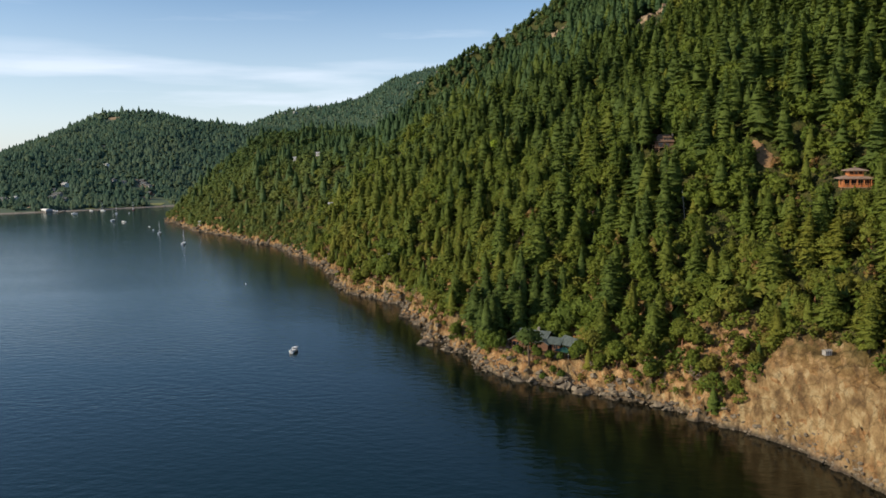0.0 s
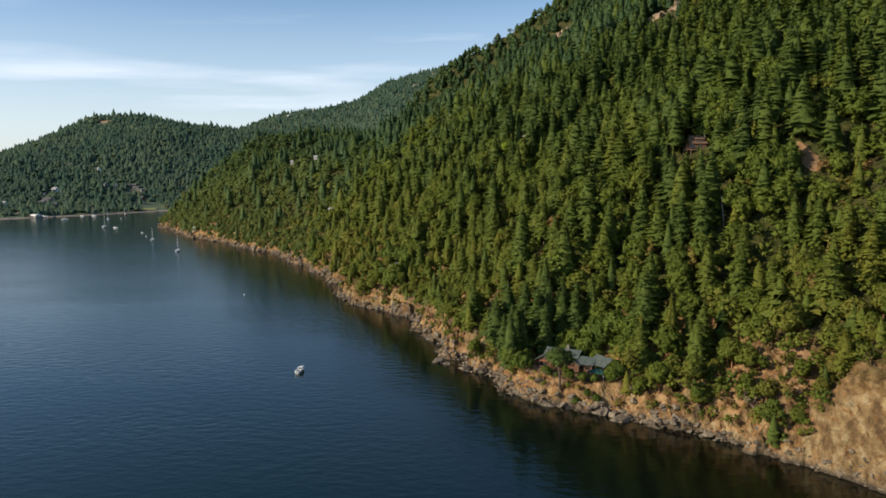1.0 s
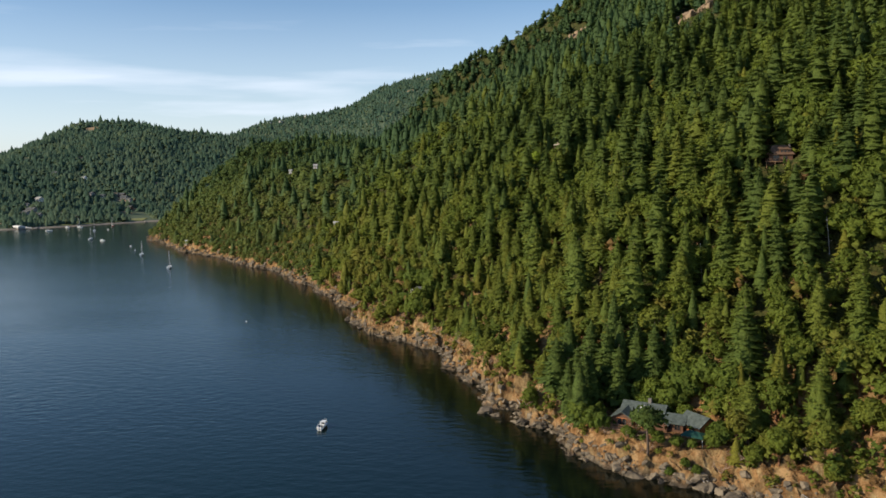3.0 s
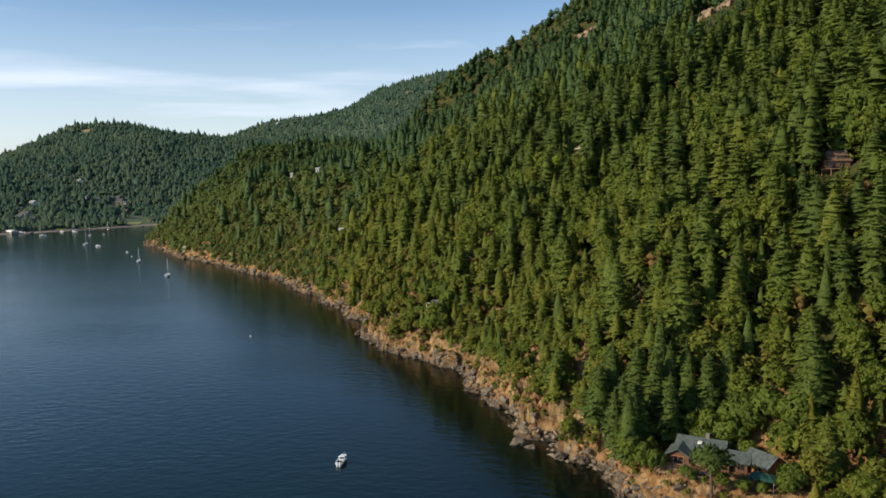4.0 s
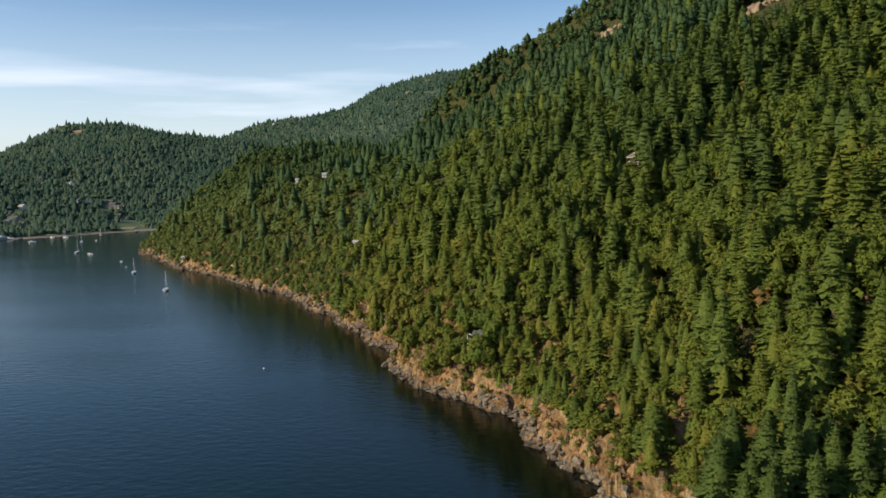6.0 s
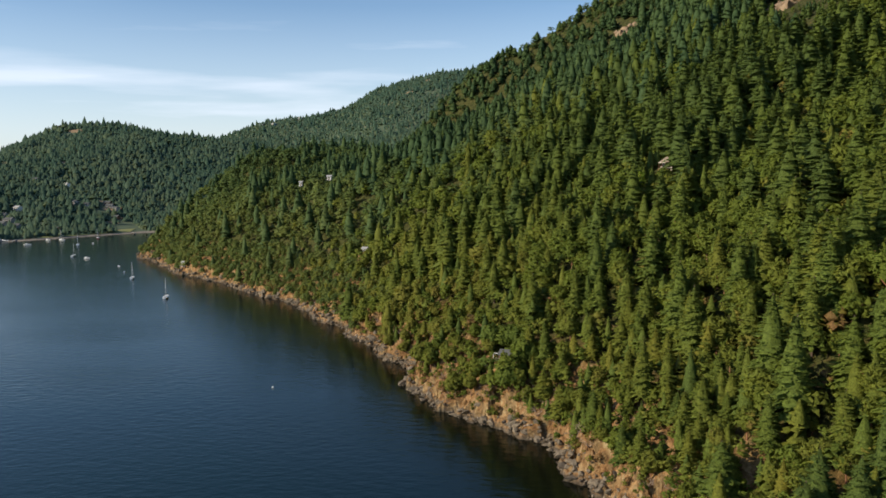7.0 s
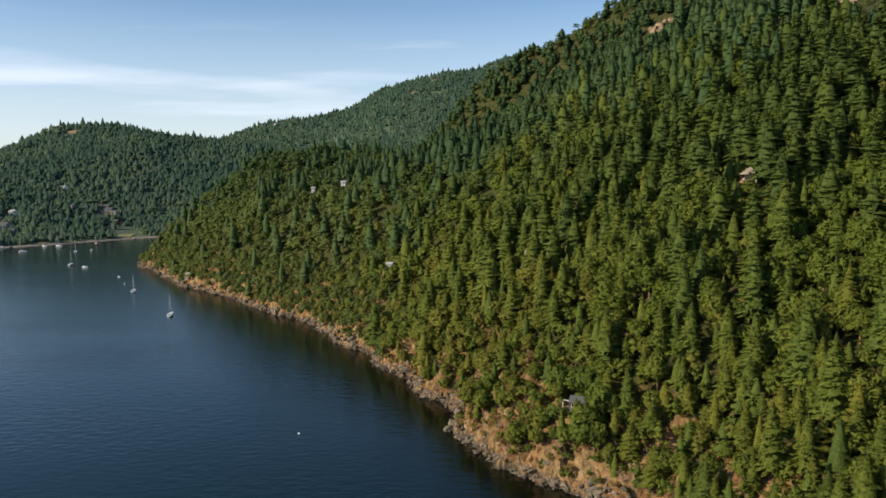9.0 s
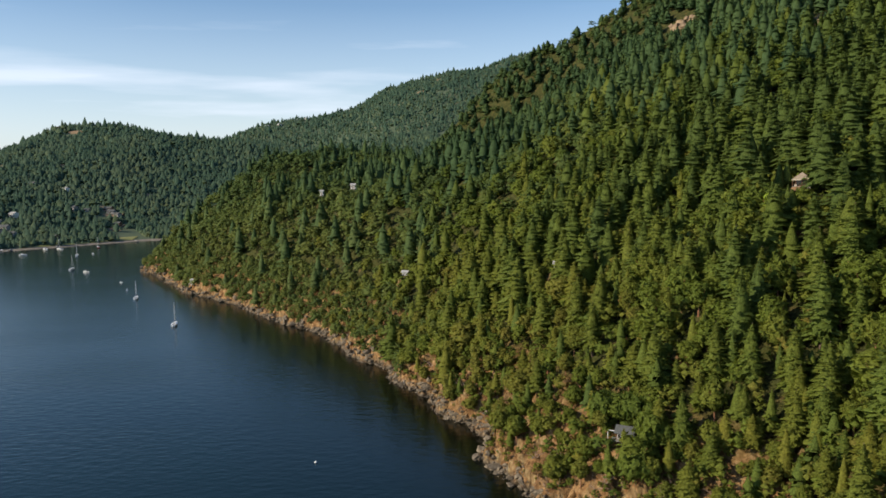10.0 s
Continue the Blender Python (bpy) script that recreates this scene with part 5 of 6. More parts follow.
for px in (-3.1, -1.3, 0.5):
    part("veranda_post", box(px - 0.08, px + 0.08, -4.5, -4.34, 0.3, 2.25), CEDAR, lodge)
part("chimney", box(-1.3, -0.5, 1.0, 1.7, 3.0, 5.7, 0.04), BRICK, lodge, "stone chimney")
part("skylight", box(-2.6, -1.7, -0.7, 0.1, 3.75, 4.25, 0.03), WHITE, lodge, "white skylight")
part("door", box(-1.6, -0.7, -1.9, -1.804, 0.0, 2.05), CEDAR, lodge, "red cedar door")
deck(lodge, -8.6, 2.6, -7.6, -5.7, 0.3, DECKING, 1.4)
railing(lodge, -8.5, 2.5, -7.5, 0.3, DECKING)
annex = thing("cabin", "small red-brown cabin with a grey roof beside the lodge", "house", at=(33.0, 223.6, 6.3), turn=-62)
block(annex, 0, 0, 5.6, 5.0, 2.6, 1.6, CEDAR, GREEN_SHAKE, 0.6, 1.0, [("f", 0.6, 0.8, 1.3, 1.2), ("l", 0.0, 0.8, 1.2, 1.2)], BROWN)
part("door", box(-2.0, -1.15, -2.57, -2.5, 0.0, 2.0), BROWN, annex)

shelter = thing("canopy_shelter", "teal canvas canopy on posts beside the cabin", "canopy", at=(30.0, 216.6, 6.1), turn=-40)
shelter.scale = (0.95, 0.95, 0.95)
part("canvas", hip_roof(0, 0, 5.0, 3.6, 2.2, 0.9, 0.25, 0.3, 0.06), TEAL, shelter)
for px, py in ((-2.4, -1.7), (2.4, -1.7), (2.4, 1.7), (-2.4, 1.7)):
    part("post", box(px - 0.05, px + 0.05, py - 0.05, py + 0.05, -0.4, 2.2), ALLOY, shelter)

# bushes round the houses: place in the house's own axes, size
bush_rng = np.random.RandomState(12)
BUSHES = [leafy_crown(bush_rng, 3.2, 1.7 + 0.3 * k, 22, 24, OCTA) for k in range(3)]


def bushes(x0, y0, turn, spots, label, group):
    c, s = math.cos(math.radians(turn)), math.sin(math.radians(turn))
    for i, (lx, ly, grow_) in enumerate(spots):
        x, y = x0 + lx * c - ly * s, y0 + lx * s + ly * c
        shrub = thing("bush", label, "bush", group, (x, y, ground_at(x, y) - 0.5), i * 77)
        v, f, vn = BUSHES[i % 3]
        raw_part("crown", v * grow_ * (1.0, 1.0, 1.15), f, LEAF, shrub, normals=vn).color = (0.3 * bush_rng.rand(), 0, 0, 1)
        tv, tf = tube([(0, 0, -0.4), (0.05, 0, 0.8), (0, 0.05, 1.8)], [0.1, 0.08, 0.05], 5)
        raw_part("stem", tv, tf, BARK, shrub)


bushes(22.5, 230.0, -30, ((-10.2, -2.4, 1.3), (-9.4, -7.0, 1.1), (-1.4, -9.2, 0.7), (3.6, -7.4, 0.8), (-7.0, 5.6, 1.5), (-1.0, 6.4, 1.6), (4.0, 4.6, 1.3), (8.6, 4.0, 1.4)),
       "rounded dark green bush growing beside the lodge", "bushes round the lodge")
bushes(0, 0, 0, ((10.1, 229.0, 1.7), (12.0, 226.5, 1.3), (9.0, 234.0, 1.9), (17.0, 221.6, 0.8), (22.4, 217.6, 0.95), (25.6, 215.2, 0.85), (28.4, 213.2, 0.8), (32.6, 212.0, 1.3), (34.4, 213.6, 1.5), (26.0, 210.6, 0.8), (28.2, 209.4, 0.7), (23.4, 212.4, 0.6)),
       "dark green bush on the dry ground below the lodge", "bushes below the lodge")
bushes(24.2, 229.2, -30, ((-6.0, 9.0, 2.2), (-2.0, 9.6, 2.4), (2.4, 9.0, 2.3), (6.4, 10.5, 2.2), (13.6, 5.0, 2.3), (4.0, 12.0, 2.6), (9.6, 11.0, 2.6), (15.5, 8.5, 2.6)),
       "tall leafy green bush on the bank behind the lodge", "tall bushes behind the lodge")
bushes(0, 0, 0, ((-31.0, 352.6, 2.5), (-27.8, 354.5, 2.6), (-33.5, 349.0, 2.2), (-27.0, 359.5, 2.7), (-33.5, 367.6, 2.4), (-29.6, 366.4, 2.5), (-36.8, 368.4, 2.4)),
       "tall leafy bush crowding round the brown cottage", "bushes round the cottage")
bushes(110, 216, -20, ((-6.5, -7.0, 1.0), (-3.6, -8.2, 0.9), (-0.8, -8.0, 0.8), (2.2, -8.6, 0.9), (5.0, -7.6, 1.1), (-7.6, -3.6, 1.3), (7.2, -4.6, 1.2), (-5.0, -10.5, 1.0), (0.6, -11.0, 1.0), (4.0, -11.5, 1.1)),
       "leafy green bush on the slope below the cedar house", "bushes round the cedar house")
bushes(73.5, 279, 24.7, ((6.6, -4.0, 2.6), (7.0, -1.0, 2.8), (7.2, 2.0, 2.7), (6.6, 5.0, 2.6), (9.6, -2.6, 3.0), (10.0, 0.8, 3.1), (9.8, 4.0, 3.0)),
       "tall leafy bush on the bank behind the brown house", "bushes behind the brown house")
bushes(31, 410, -24, ((-5.0, -5.6, 0.9), (-2.2, -6.4, 0.7), (0.8, -6.6, 0.7), (3.6, -6.0, 0.9), (-6.0, -2.0, 1.1), (4.8, -2.4, 1.1)),
       "leafy green bush below the pale house", "bushes round the pale house")

# bare earth showing between the trees
EARTH = plain("bare_earth", (0.10, 0.055, 0.026), (0.32, 0.185, 0.085), 0.7, 0.95, bump=0.9, bump_scale=1.5)
for px, py, pr in ((96, 246, 3.2), (28.6, 405.6, 2.2), (22, 390, 3.6), (30, 379.6, 3.4), (66.5, 188, 4.6), (70.5, 194, 4.4), (74, 199, 3.0)):
    ang_, rad_ = np.meshgrid(np.linspace(0, 2 * np.pi, 33), np.linspace(0.02, 1, 9), indexing="ij")
    reach_ = pr * rad_ * (1 + 0.45 * fbm(2 * np.cos(ang_) + px, 2 * np.sin(ang_) + py, 3))
    along_, inland_ = reach_ * np.cos(ang_) * 1.5, reach_ * np.sin(ang_) * 0.6
    ex, ey = px + along_ * ALONG[0] + inland_ * INLAND[0], py + along_ * ALONG[1] + inland_ * INLAND[1]
    ez = height(*to_us(ex, ey)) + 0.25 * (1 - rad_**3) - 0.1 + 0.35 * fbm(ex / 1.3, ey / 1.3, 3) * (1 - rad_)
    tagged(new("ground_bare", grid_mesh("ground_bare", ex, ey, ez, EARTH, False)), "bare tan earth on the slope between trees", "bare earth", kind="structure")

DRY = plain("dry_far_ground", (0.16, 0.10, 0.055), (0.36, 0.25, 0.14), 0.12, 0.95)
for px, py, pr in FAR_BARE:
    ang_, rad_ = np.meshgrid(np.linspace(0, 2 * np.pi, 25), np.linspace(0.02, 1, 5), indexing="ij")
    reach_ = pr * rad_ * (1 + 0.5 * fbm(2 * np.cos(ang_) + px, 2 * np.sin(ang_) + py, 3))
    ex, ey = px + reach_ * np.cos(ang_) * 1.3, py + reach_ * np.sin(ang_) * 0.6
    ez = far_height(ex, ey) + 1.6 * (1 - rad_**3) - 0.4
    tagged(new("ground_dry", grid_mesh("ground_dry", ex, ey, ez, DRY, False)), "dry tan clearing on the far wooded hill", "clearing", kind="structure")

# tall pine with a bare trunk in front of the lodge
pine = thing("shore_pine", "bare-trunked pine with flat crown in front of the lodge", "tree", at=(19.6, 216.0, ground_at(19.6, 216.0) - 0.2))
pr_ = np.random.RandomState(3)
tv, tf = tube([(0, 0, -0.5), (0.1, 0, 3), (-0.1, 0.1, 6.5), (0, 0, 10)], [0.34, 0.28, 0.22, 0.1], 7)
raw_part("trunk", tv, tf, BARK, pine)
cv, cf, cn = leafy_crown(pr_, 5.2, 4.6, 16, 34, OCTA)
raw_part("crown", cv + (0, 0, 6.2), cf, FIR, pine, normals=cn).color = (0.0, 0, 0, 1)

# tiered cedar house high on the slope
tier = thing("tiered_house", "orange-red cedar house with two tiers of hipped roof among the trees", "house", at=(110, 216, 54.3), turn=-14)
tier.scale = (0.88, 0.88, 0.88)
block(tier, 0, 0, 7.6, 6.2, 3.0, 0.75, CEDAR, PALE_SHAKE, 1.3, 0.5, [("f", -2.7, 0.9, 1.3, 1.7), ("f", -0.8, 0.9, 1.3, 1.7), ("f", 1.1, 0.9, 1.3, 1.7), ("f", 2.9, 0.9, 1.1, 1.7), ("l", 0, 0.9, 2.2, 1.7)], CEDAR)
up = bmesh.new()
add_box(up, -2.2, 2.2, -1.9, 1.9, 3.2, 5.5)
part("upper_wall", up, CEDAR, tier)
part("upper_roof", hip_roof(0, 0, 4.4, 3.8, 5.5, 0.75, 1.1, 0.4), PALE_SHAKE, tier)
for wx_ in (-1.3, 0.0, 1.3):
    window(tier, wx_, -1.9, 4.3, 0.8, 0.8, "f", CEDAR)
part("finial", box(-0.25, 0.25, -0.25, 0.25, 6.3, 6.75, 0.05), PALE_SHAKE, tier)
deck(tier, -4.8, 4.8, -5.0, -3.15, 0.3, DECKING, 3.0)
railing(tier, -4.7, 4.7, -4.9, 0.3, CEDAR)
for px in (-4.0, -2.0, 0, 2.0, 4.0):
    part("column", box(px - 0.1, px + 0.1, -4.1, -3.9, 0.3, 3.2), CEDAR, tier)

# brown house with a steep half-hipped roof
brownie = thing("brown_house", "brown timber house with steep clipped roof and a balcony", "house", at=(73.5, 279, 66.5), turn=-12)
brownie.scale = (0.74, 0.74, 0.74)
block(brownie, 0, 0, 8.6, 7.0, 3.0, 3.0, BROWN, BROWN_SHAKE, 0.6, 0.62, [("f", 1.6, 0.8, 1.5, 1.4), ("f", -1.6, 0.5, 2.2, 2.0), ("l", 0.5, 0.8, 2.0, 1.5)], BROWN_SHAKE)
part("dormer_wall", box(-0.4, 3.6, -3.3, -0.6, 3.0, 5.0), BROWN, brownie)
part("dormer_roof", hip_roof(1.6, -1.6, 4.0, 3.8, 5.0, 0.5, 0.3, 0.7), BROWN_SHAKE, brownie)
for wx_ in (0.4, 1.6, 2.8):
    window(brownie, wx_, -3.3, 3.7, 0.8, 0.9, "f", BROWN_SHAKE)
part("chimney", box(3.6, 4.3, 0.6, 1.4, 3.0, 7.4, 0.04), BRICK, brownie, "stone chimney")
deck(brownie, -5.6, 0.8, -5.6, -3.5, 0.3, DECKING, 2.6)
railing(brownie, -5.5, 0.7, -5.5, 0.3, BROWN_SHAKE)

# pale house under a tan roof, its tall chimney towards the water
pale = thing("pale_house", "pale house with a tan hipped roof and tall cream chimney", "house", at=(31, 410, 73.8), turn=66)
pale.scale = (0.74, 0.74, 0.74)
CREAM = plain("cream_stucco", (0.42, 0.36, 0.28), (0.62, 0.55, 0.44), 1.2, 0.8)
block(pale, 0, 0, 4.6, 5.0, 3.2, 1.9, BROWN, TAN_SHAKE, 0.75, 0.35, [("l", 1.2, 0.6, 1.7, 2.0), ("l", -0.9, 0.6, 1.5, 2.0), ("f", 0, 1.0, 2.0, 1.6)], BROWN)
chimney = part("chimney", box(-3.2, -2.5, -2.6, -1.9, -1.4, 3.4, 0.05), CREAM, pale, "tall cream chimney")
part("chimney_foot", box(-3.5, -2.4, -2.9, -1.7, -1.6, 0.6, 0.08), CREAM, chimney)
part("roof_vent", box(-0.3, 0.3, -0.3, 0.3, 4.6, 5.5, 0.04), CREAM, pale, "small pale vent on the ridge")
part("beam", box(-3.3, -3.1, 0.4, 3.8, 2.5, 3.0), CREAM, pale, "cream beam over the deck")
part("post", box(-3.3, -3.12, 3.4, 3.6, -1.5, 2.5), BROWN, pale)
part("bay", box(-3.0, -2.3, 1.9, 2.8, -0.9, 0.9), CREAM, pale, "small cream bay under the beam")
part("deck", box(-4.2, -2.3, -1.6, 3.6, 0.0, 0.18), GREY_WOOD, pale)
for k in range(5):
    part("rail_post", box(-4.18, -4.1, -1.5 + 1.22 * k, -1.42 + 1.22 * k, 0.18, 1.0), BROWN, pale)
part("rail", box(-4.2, -4.08, -1.6, 3.6, 1.0, 1.08), BROWN, pale)
lime_rng = np.random.RandomState(12)
lime = thing("lime_tree", "bright lime-green broadleaf tree below the pale house", "tree", at=(18.0, 401.0, ground_at(18.0, 401.0) - 0.2))
tv, tf = limbs(lime_rng, 9.0, 3.2, 0.22, 5)
raw_part("trunk", tv, tf, SMOOTH_BARK, lime)
cv, cf, cn = leafy_crown(lime_rng, 9.5, 3.3, 20, 20, OCTA)
raw_part("crown", cv, cf, LIME, lime, normals=cn)

# small grey house low on the slope
grey = thing("grey_cottage", "small brown cottage with a grey roof and pale balcony rails", "house", at=(-32.5, 361.5, 14.5), turn=-28)
grey.scale = (0.78, 0.78, 0.78)
block(grey, 0, 0, 5.4, 5.0, 4.4, 1.4, BROWN, SHAKE, 0.5, 1.0, [("f", -1.3, 2.4, 1.5, 1.3), ("f", 1.3, 2.4, 1.2, 1.3), ("f", 0, 0.3, 2.0, 1.4), ("l", 0, 2.4, 2.0, 1.3)], WHITE)
deck(grey, -3.6, 2.4, -4.0, -2.55, 2.0, GREY_WOOD, 3.4)
railing(grey, -3.5, 2.3, -3.9, 2.0, GREY_WOOD)
part("pergola", box(-5.4, -3.1, -2.0, -1.7, 4.2, 4.4), WHITE, grey)
part("pergola_post", box(-5.4, -5.2, -2.0, -1.8, -1.0, 4.2), WHITE, grey)

# slatted hut on the cliff top
hx0, hy0 = 81.0, 166.5
hut = thing("slatted_hut", "small grey slatted hut at the top of the cliff", "hut", at=(hx0, hy0, ground_at(hx0, hy0) - 0.1), turn=15)
hut.scale = (0.62, 0.62, 0.72)
part("wall", gable_wall(0, 0, 2.6, 1.8, 1.6, 0.25), GREY_WOOD, hut)
for k in range(6):
    part("slat", box(-1.24 + k * 0.44, -1.04 + k * 0.44, -1.0, -0.904, 0.0, 1.55), WHITE if k % 2 else GREY_WOOD, hut)
part("roof", hip_roof(0, 0, 2.6, 1.8, 1.55, 0.4, 0.25, 1.0, 0.1), GREY_WOOD, hut)


def villa(x, y, z, turn, w, wall, roof, label, group="", tall=3.2, category="house"):
    v = thing("house", label, category, group, (x, y, z), turn)
    block(v, 0, 0, w, w * 0.75, tall, w * 0.2, wall, roof, 0.5, 1.0, [("f", -w * 0.28, 0.9, w * 0.18, 1.4), ("f", 0.0, 0.9, w * 0.18, 1.4), ("f", w * 0.28, 0.9, w * 0.18, 1.4)], WHITE)
    part("door", box(-w * 0.16, -w * 0.16 + 0.9, -w * 0.375 - 0.06, -w * 0.375 - 0.004, 0, 2.0), BROWN, v)
    deck(v, -w * 0.5, w * 0.5, -w * 0.375 - 2.0, -w * 0.375 - 0.1, 0.2, GREY_WOOD, 2.0)
    return v


villa(-32.5, 459, 43.0, -15, 3.0, WHITE, LIGHT_ROOF, "small white house half hidden in the forest")
villa(-90, 537, 30.2, -20, 2.6, WHITE, LIGHT_ROOF, "small white cottage between the trees of the slope")
villa(-130, 713, 67.0, -15, 3.2, WHITE, LIGHT_ROOF, "white house with pale roof on the wooded headland")
villa(-151.5, 713, 63.0, -12, 2.2, WHITE, LIGHT_ROOF, "cream house with pale roof on the wooded headland")
villa(-235.5, 693.5, ground_at(-235.5, 693.5) + 0.6, -30, 2.8, WHITE, LIGHT_ROOF, "tiny white hut close above the headland shore", tall=2.6)

# ---- far shore ----
FAR_HOUSES = [(-465, 2068, 9, WHITE), (-435, 2068, 8, WHITE), (-396, 2083, 10, WHITE), (-372, 2087, 9, WHITE), (-585, 1020, 10, WHITE), (-545, 1052, 9, GREY_WOOD), (-519, 1070, 8, GREY_WOOD),
              (-524, 1160, 10, GREY_WOOD), (-482, 1172, 9, GREY_WOOD), (-462, 1140, 8, BROWN), (-572, 1110, 9, WHITE), (-560, 1220, 8, WHITE), (-613, 1024, 11, GREY_WOOD), (-603, 1033, 9, WHITE), (-562, 1056, 10, GREY_WOOD), (-575, 1083, 8, GREY_WOOD), (-489, 1181, 9, BROWN), (-472, 1166, 8, GREY_WOOD), (-508, 1160, 8, GREY_WOOD), (-563, 1071, 12, GREY_WOOD), (-600, 1215, 8, GREY_WOOD), (-499, 1054, 8, BROWN)]
for x, y, w, wall in FAR_HOUSES:
    z = float(far_height(np.array(float(x)), np.array(float(y))))
    villa(x, y, z + 0.3, -20 + 15 * math.sin(x), w, wall, LIGHT_ROOF if wall == WHITE else SHAKE, "distant pale house among the trees across the bay" if wall == WHITE else "distant grey house among trees across the bay", "houses across the bay", 3.6)

shed = thing("boathouse", "low boathouse with a white arched roof on the far shore", "boathouse", at=(-535, 986, 1.2), turn=-35)
shed.scale = (0.7, 0.7, 0.7)
part("wall", box(-10, 10, -6, 6, -1.5, 2.2), GREY_WOOD, shed)
arch = bmesh.new()
prof_ = [(6.6 * math.cos(a), 2.0 + 3.0 * math.sin(a)) for a in np.linspace(0, math.pi, 9)]
for (y0, z0), (y1, z1) in zip(prof_[:-1], prof_[1:]):
    vs_ = [arch.verts.new(p) for p in ((-10.6, y0, z0), (10.6, y0, z0), (10.6, y1, z1), (-10.6, y1, z1))]
    arch.faces.new(vs_)
for xe in (-10.4, 10.4):
    arch.faces.new([arch.verts.new((xe, y0, z0)) for y0, z0 in prof_])
part("arched_roof", arch, WHITE, shed, "white arched roof")
part("gate", box(-3, 3, -6.08, -6.004, -0.5, 1.9), DARK, shed)


def pier(x, y, turn, length):
    p = thing("pier", "narrow grey wooden pier standing in the bay", "pier", "piers of the far shore", (x, y, 0), turn)
    part("walkway", box(0, length, -0.9, 0.9, 1.1, 1.35), GREY_WOOD, p)
    for k in range(int(length / 4) + 1):
        for sy_ in (-0.8, 0.8):
            part("pile", box(k * 4 - 0.12, k * 4 + 0.12, sy_ - 0.12, sy_ + 0.12, -2.5, 1.5), GREY_WOOD, p)
    return p


pier(-520, 1006, -75, 26)
pier(-487, 1037, -70, 24)
pier(-424, 1091, -60, 22)

# pale beach and lawn at the head of the bay
for nm, x0, x1, o0, o1, mat, lift, label in (("beach", -640, -395, -3, 9, BEACH, 0.25, "pale stony beach at the head of the bay"), ("lawn", -500, -425, 9.5, 30, LAWN, 0.5, "dry green lawn behind the beach")):
    xs_ = np.linspace(x0, x1, 60)
    shore = np.interp(xs_, FAR_SHORE_X, FAR_SHORE_Y) + 8 * fbm(xs_ / 45, xs_ * 0 + 9.2, 3)
    rows = np.linspace(o0, o1, 5)
    bx_, ob_ = np.meshgrid(xs_, rows, indexing="ij")
    by_ = shore[:, None] + ob_
    bz_ = np.maximum(far_height(bx_, by_), 0.3) + lift
    bz_[:, 0] = np.where(ob_[:, 0] < 0, -0.3, bz_[:, 0])
    tagged(new(nm, grid_mesh(nm, bx_, by_, bz_, mat)), label, nm, kind="structure")


# ---- boats ----
def hull_mesh(length, beam, side, draft, stern=0.75, rows=6, stations=13):
    """A lofted hull, bow towards +y, waterline at z = 0."""
    bm = bmesh.new()
    grid = []
    for i in range(stations):
        t = i / (stations - 1)
        half = beam / 2 * (stern + (1 - stern) * math.sin(min(t * 2.0, 1) * math.pi / 2)) * (1 - max(0, (t - 0.45) / 0.55) ** 2.2) + 0.02
        sheer = side * (1 + 0.35 * t * t)
        ring = []
        for j in range(rows):
            a = j / (rows - 1)
            w = half * (a ** 0.5)
            ring.append((w, -draft * (1 - 0.5 * t) * (1 - a) + sheer * a))
        grid.append([bm.verts.new((-w, (t - 0.5) * length, z)) for w, z in ring[::-1]] + [bm.verts.new((w, (t - 0.5) * length, z)) for w, z in ring[1:]])
    for a, b in zip(grid[:-1], grid[1:]):
        for k in range(len(a) - 1):
            bm.faces.new((a[k], a[k + 1], b[k + 1], b[k]))
    bm.faces.new(grid[0])
    bmesh.ops.recalc_face_normals(bm, faces=bm.faces[:])
    return bm


def deck_mesh(length, beam, side, stern=0.75, inset=0.05, stations=13):
    bm = bmesh.new()
    rail = []
    for i in range(stations):
        t = i / (stations - 1)
        half = beam / 2 * (stern + (1 - stern) * math.sin(min(t * 2.0, 1) * math.pi / 2)) * (1 - max(0, (t - 0.45) / 0.55) ** 2.2) + 0.02 - inset
        z = side * (1 + 0.35 * t * t) - 0.08
        rail.append((bm.verts.new((-max(half, 0.01), (t - 0.5) * length, z)), bm.verts.new((max(half, 0.01), (t - 0.5) * length, z))))
    for a, b in zip(rail[:-1], rail[1:]):
        bm.faces.new((a[0], a[1], b[1], b[0]))
    return bm


def rod(parent, name, a, b, r, mat, sides=6):
    v, f = tube([a, tuple((np.array(a) + b) / 2), b], [r, r, r * 0.8], sides)
    return raw_part(name, v, f, mat, parent)


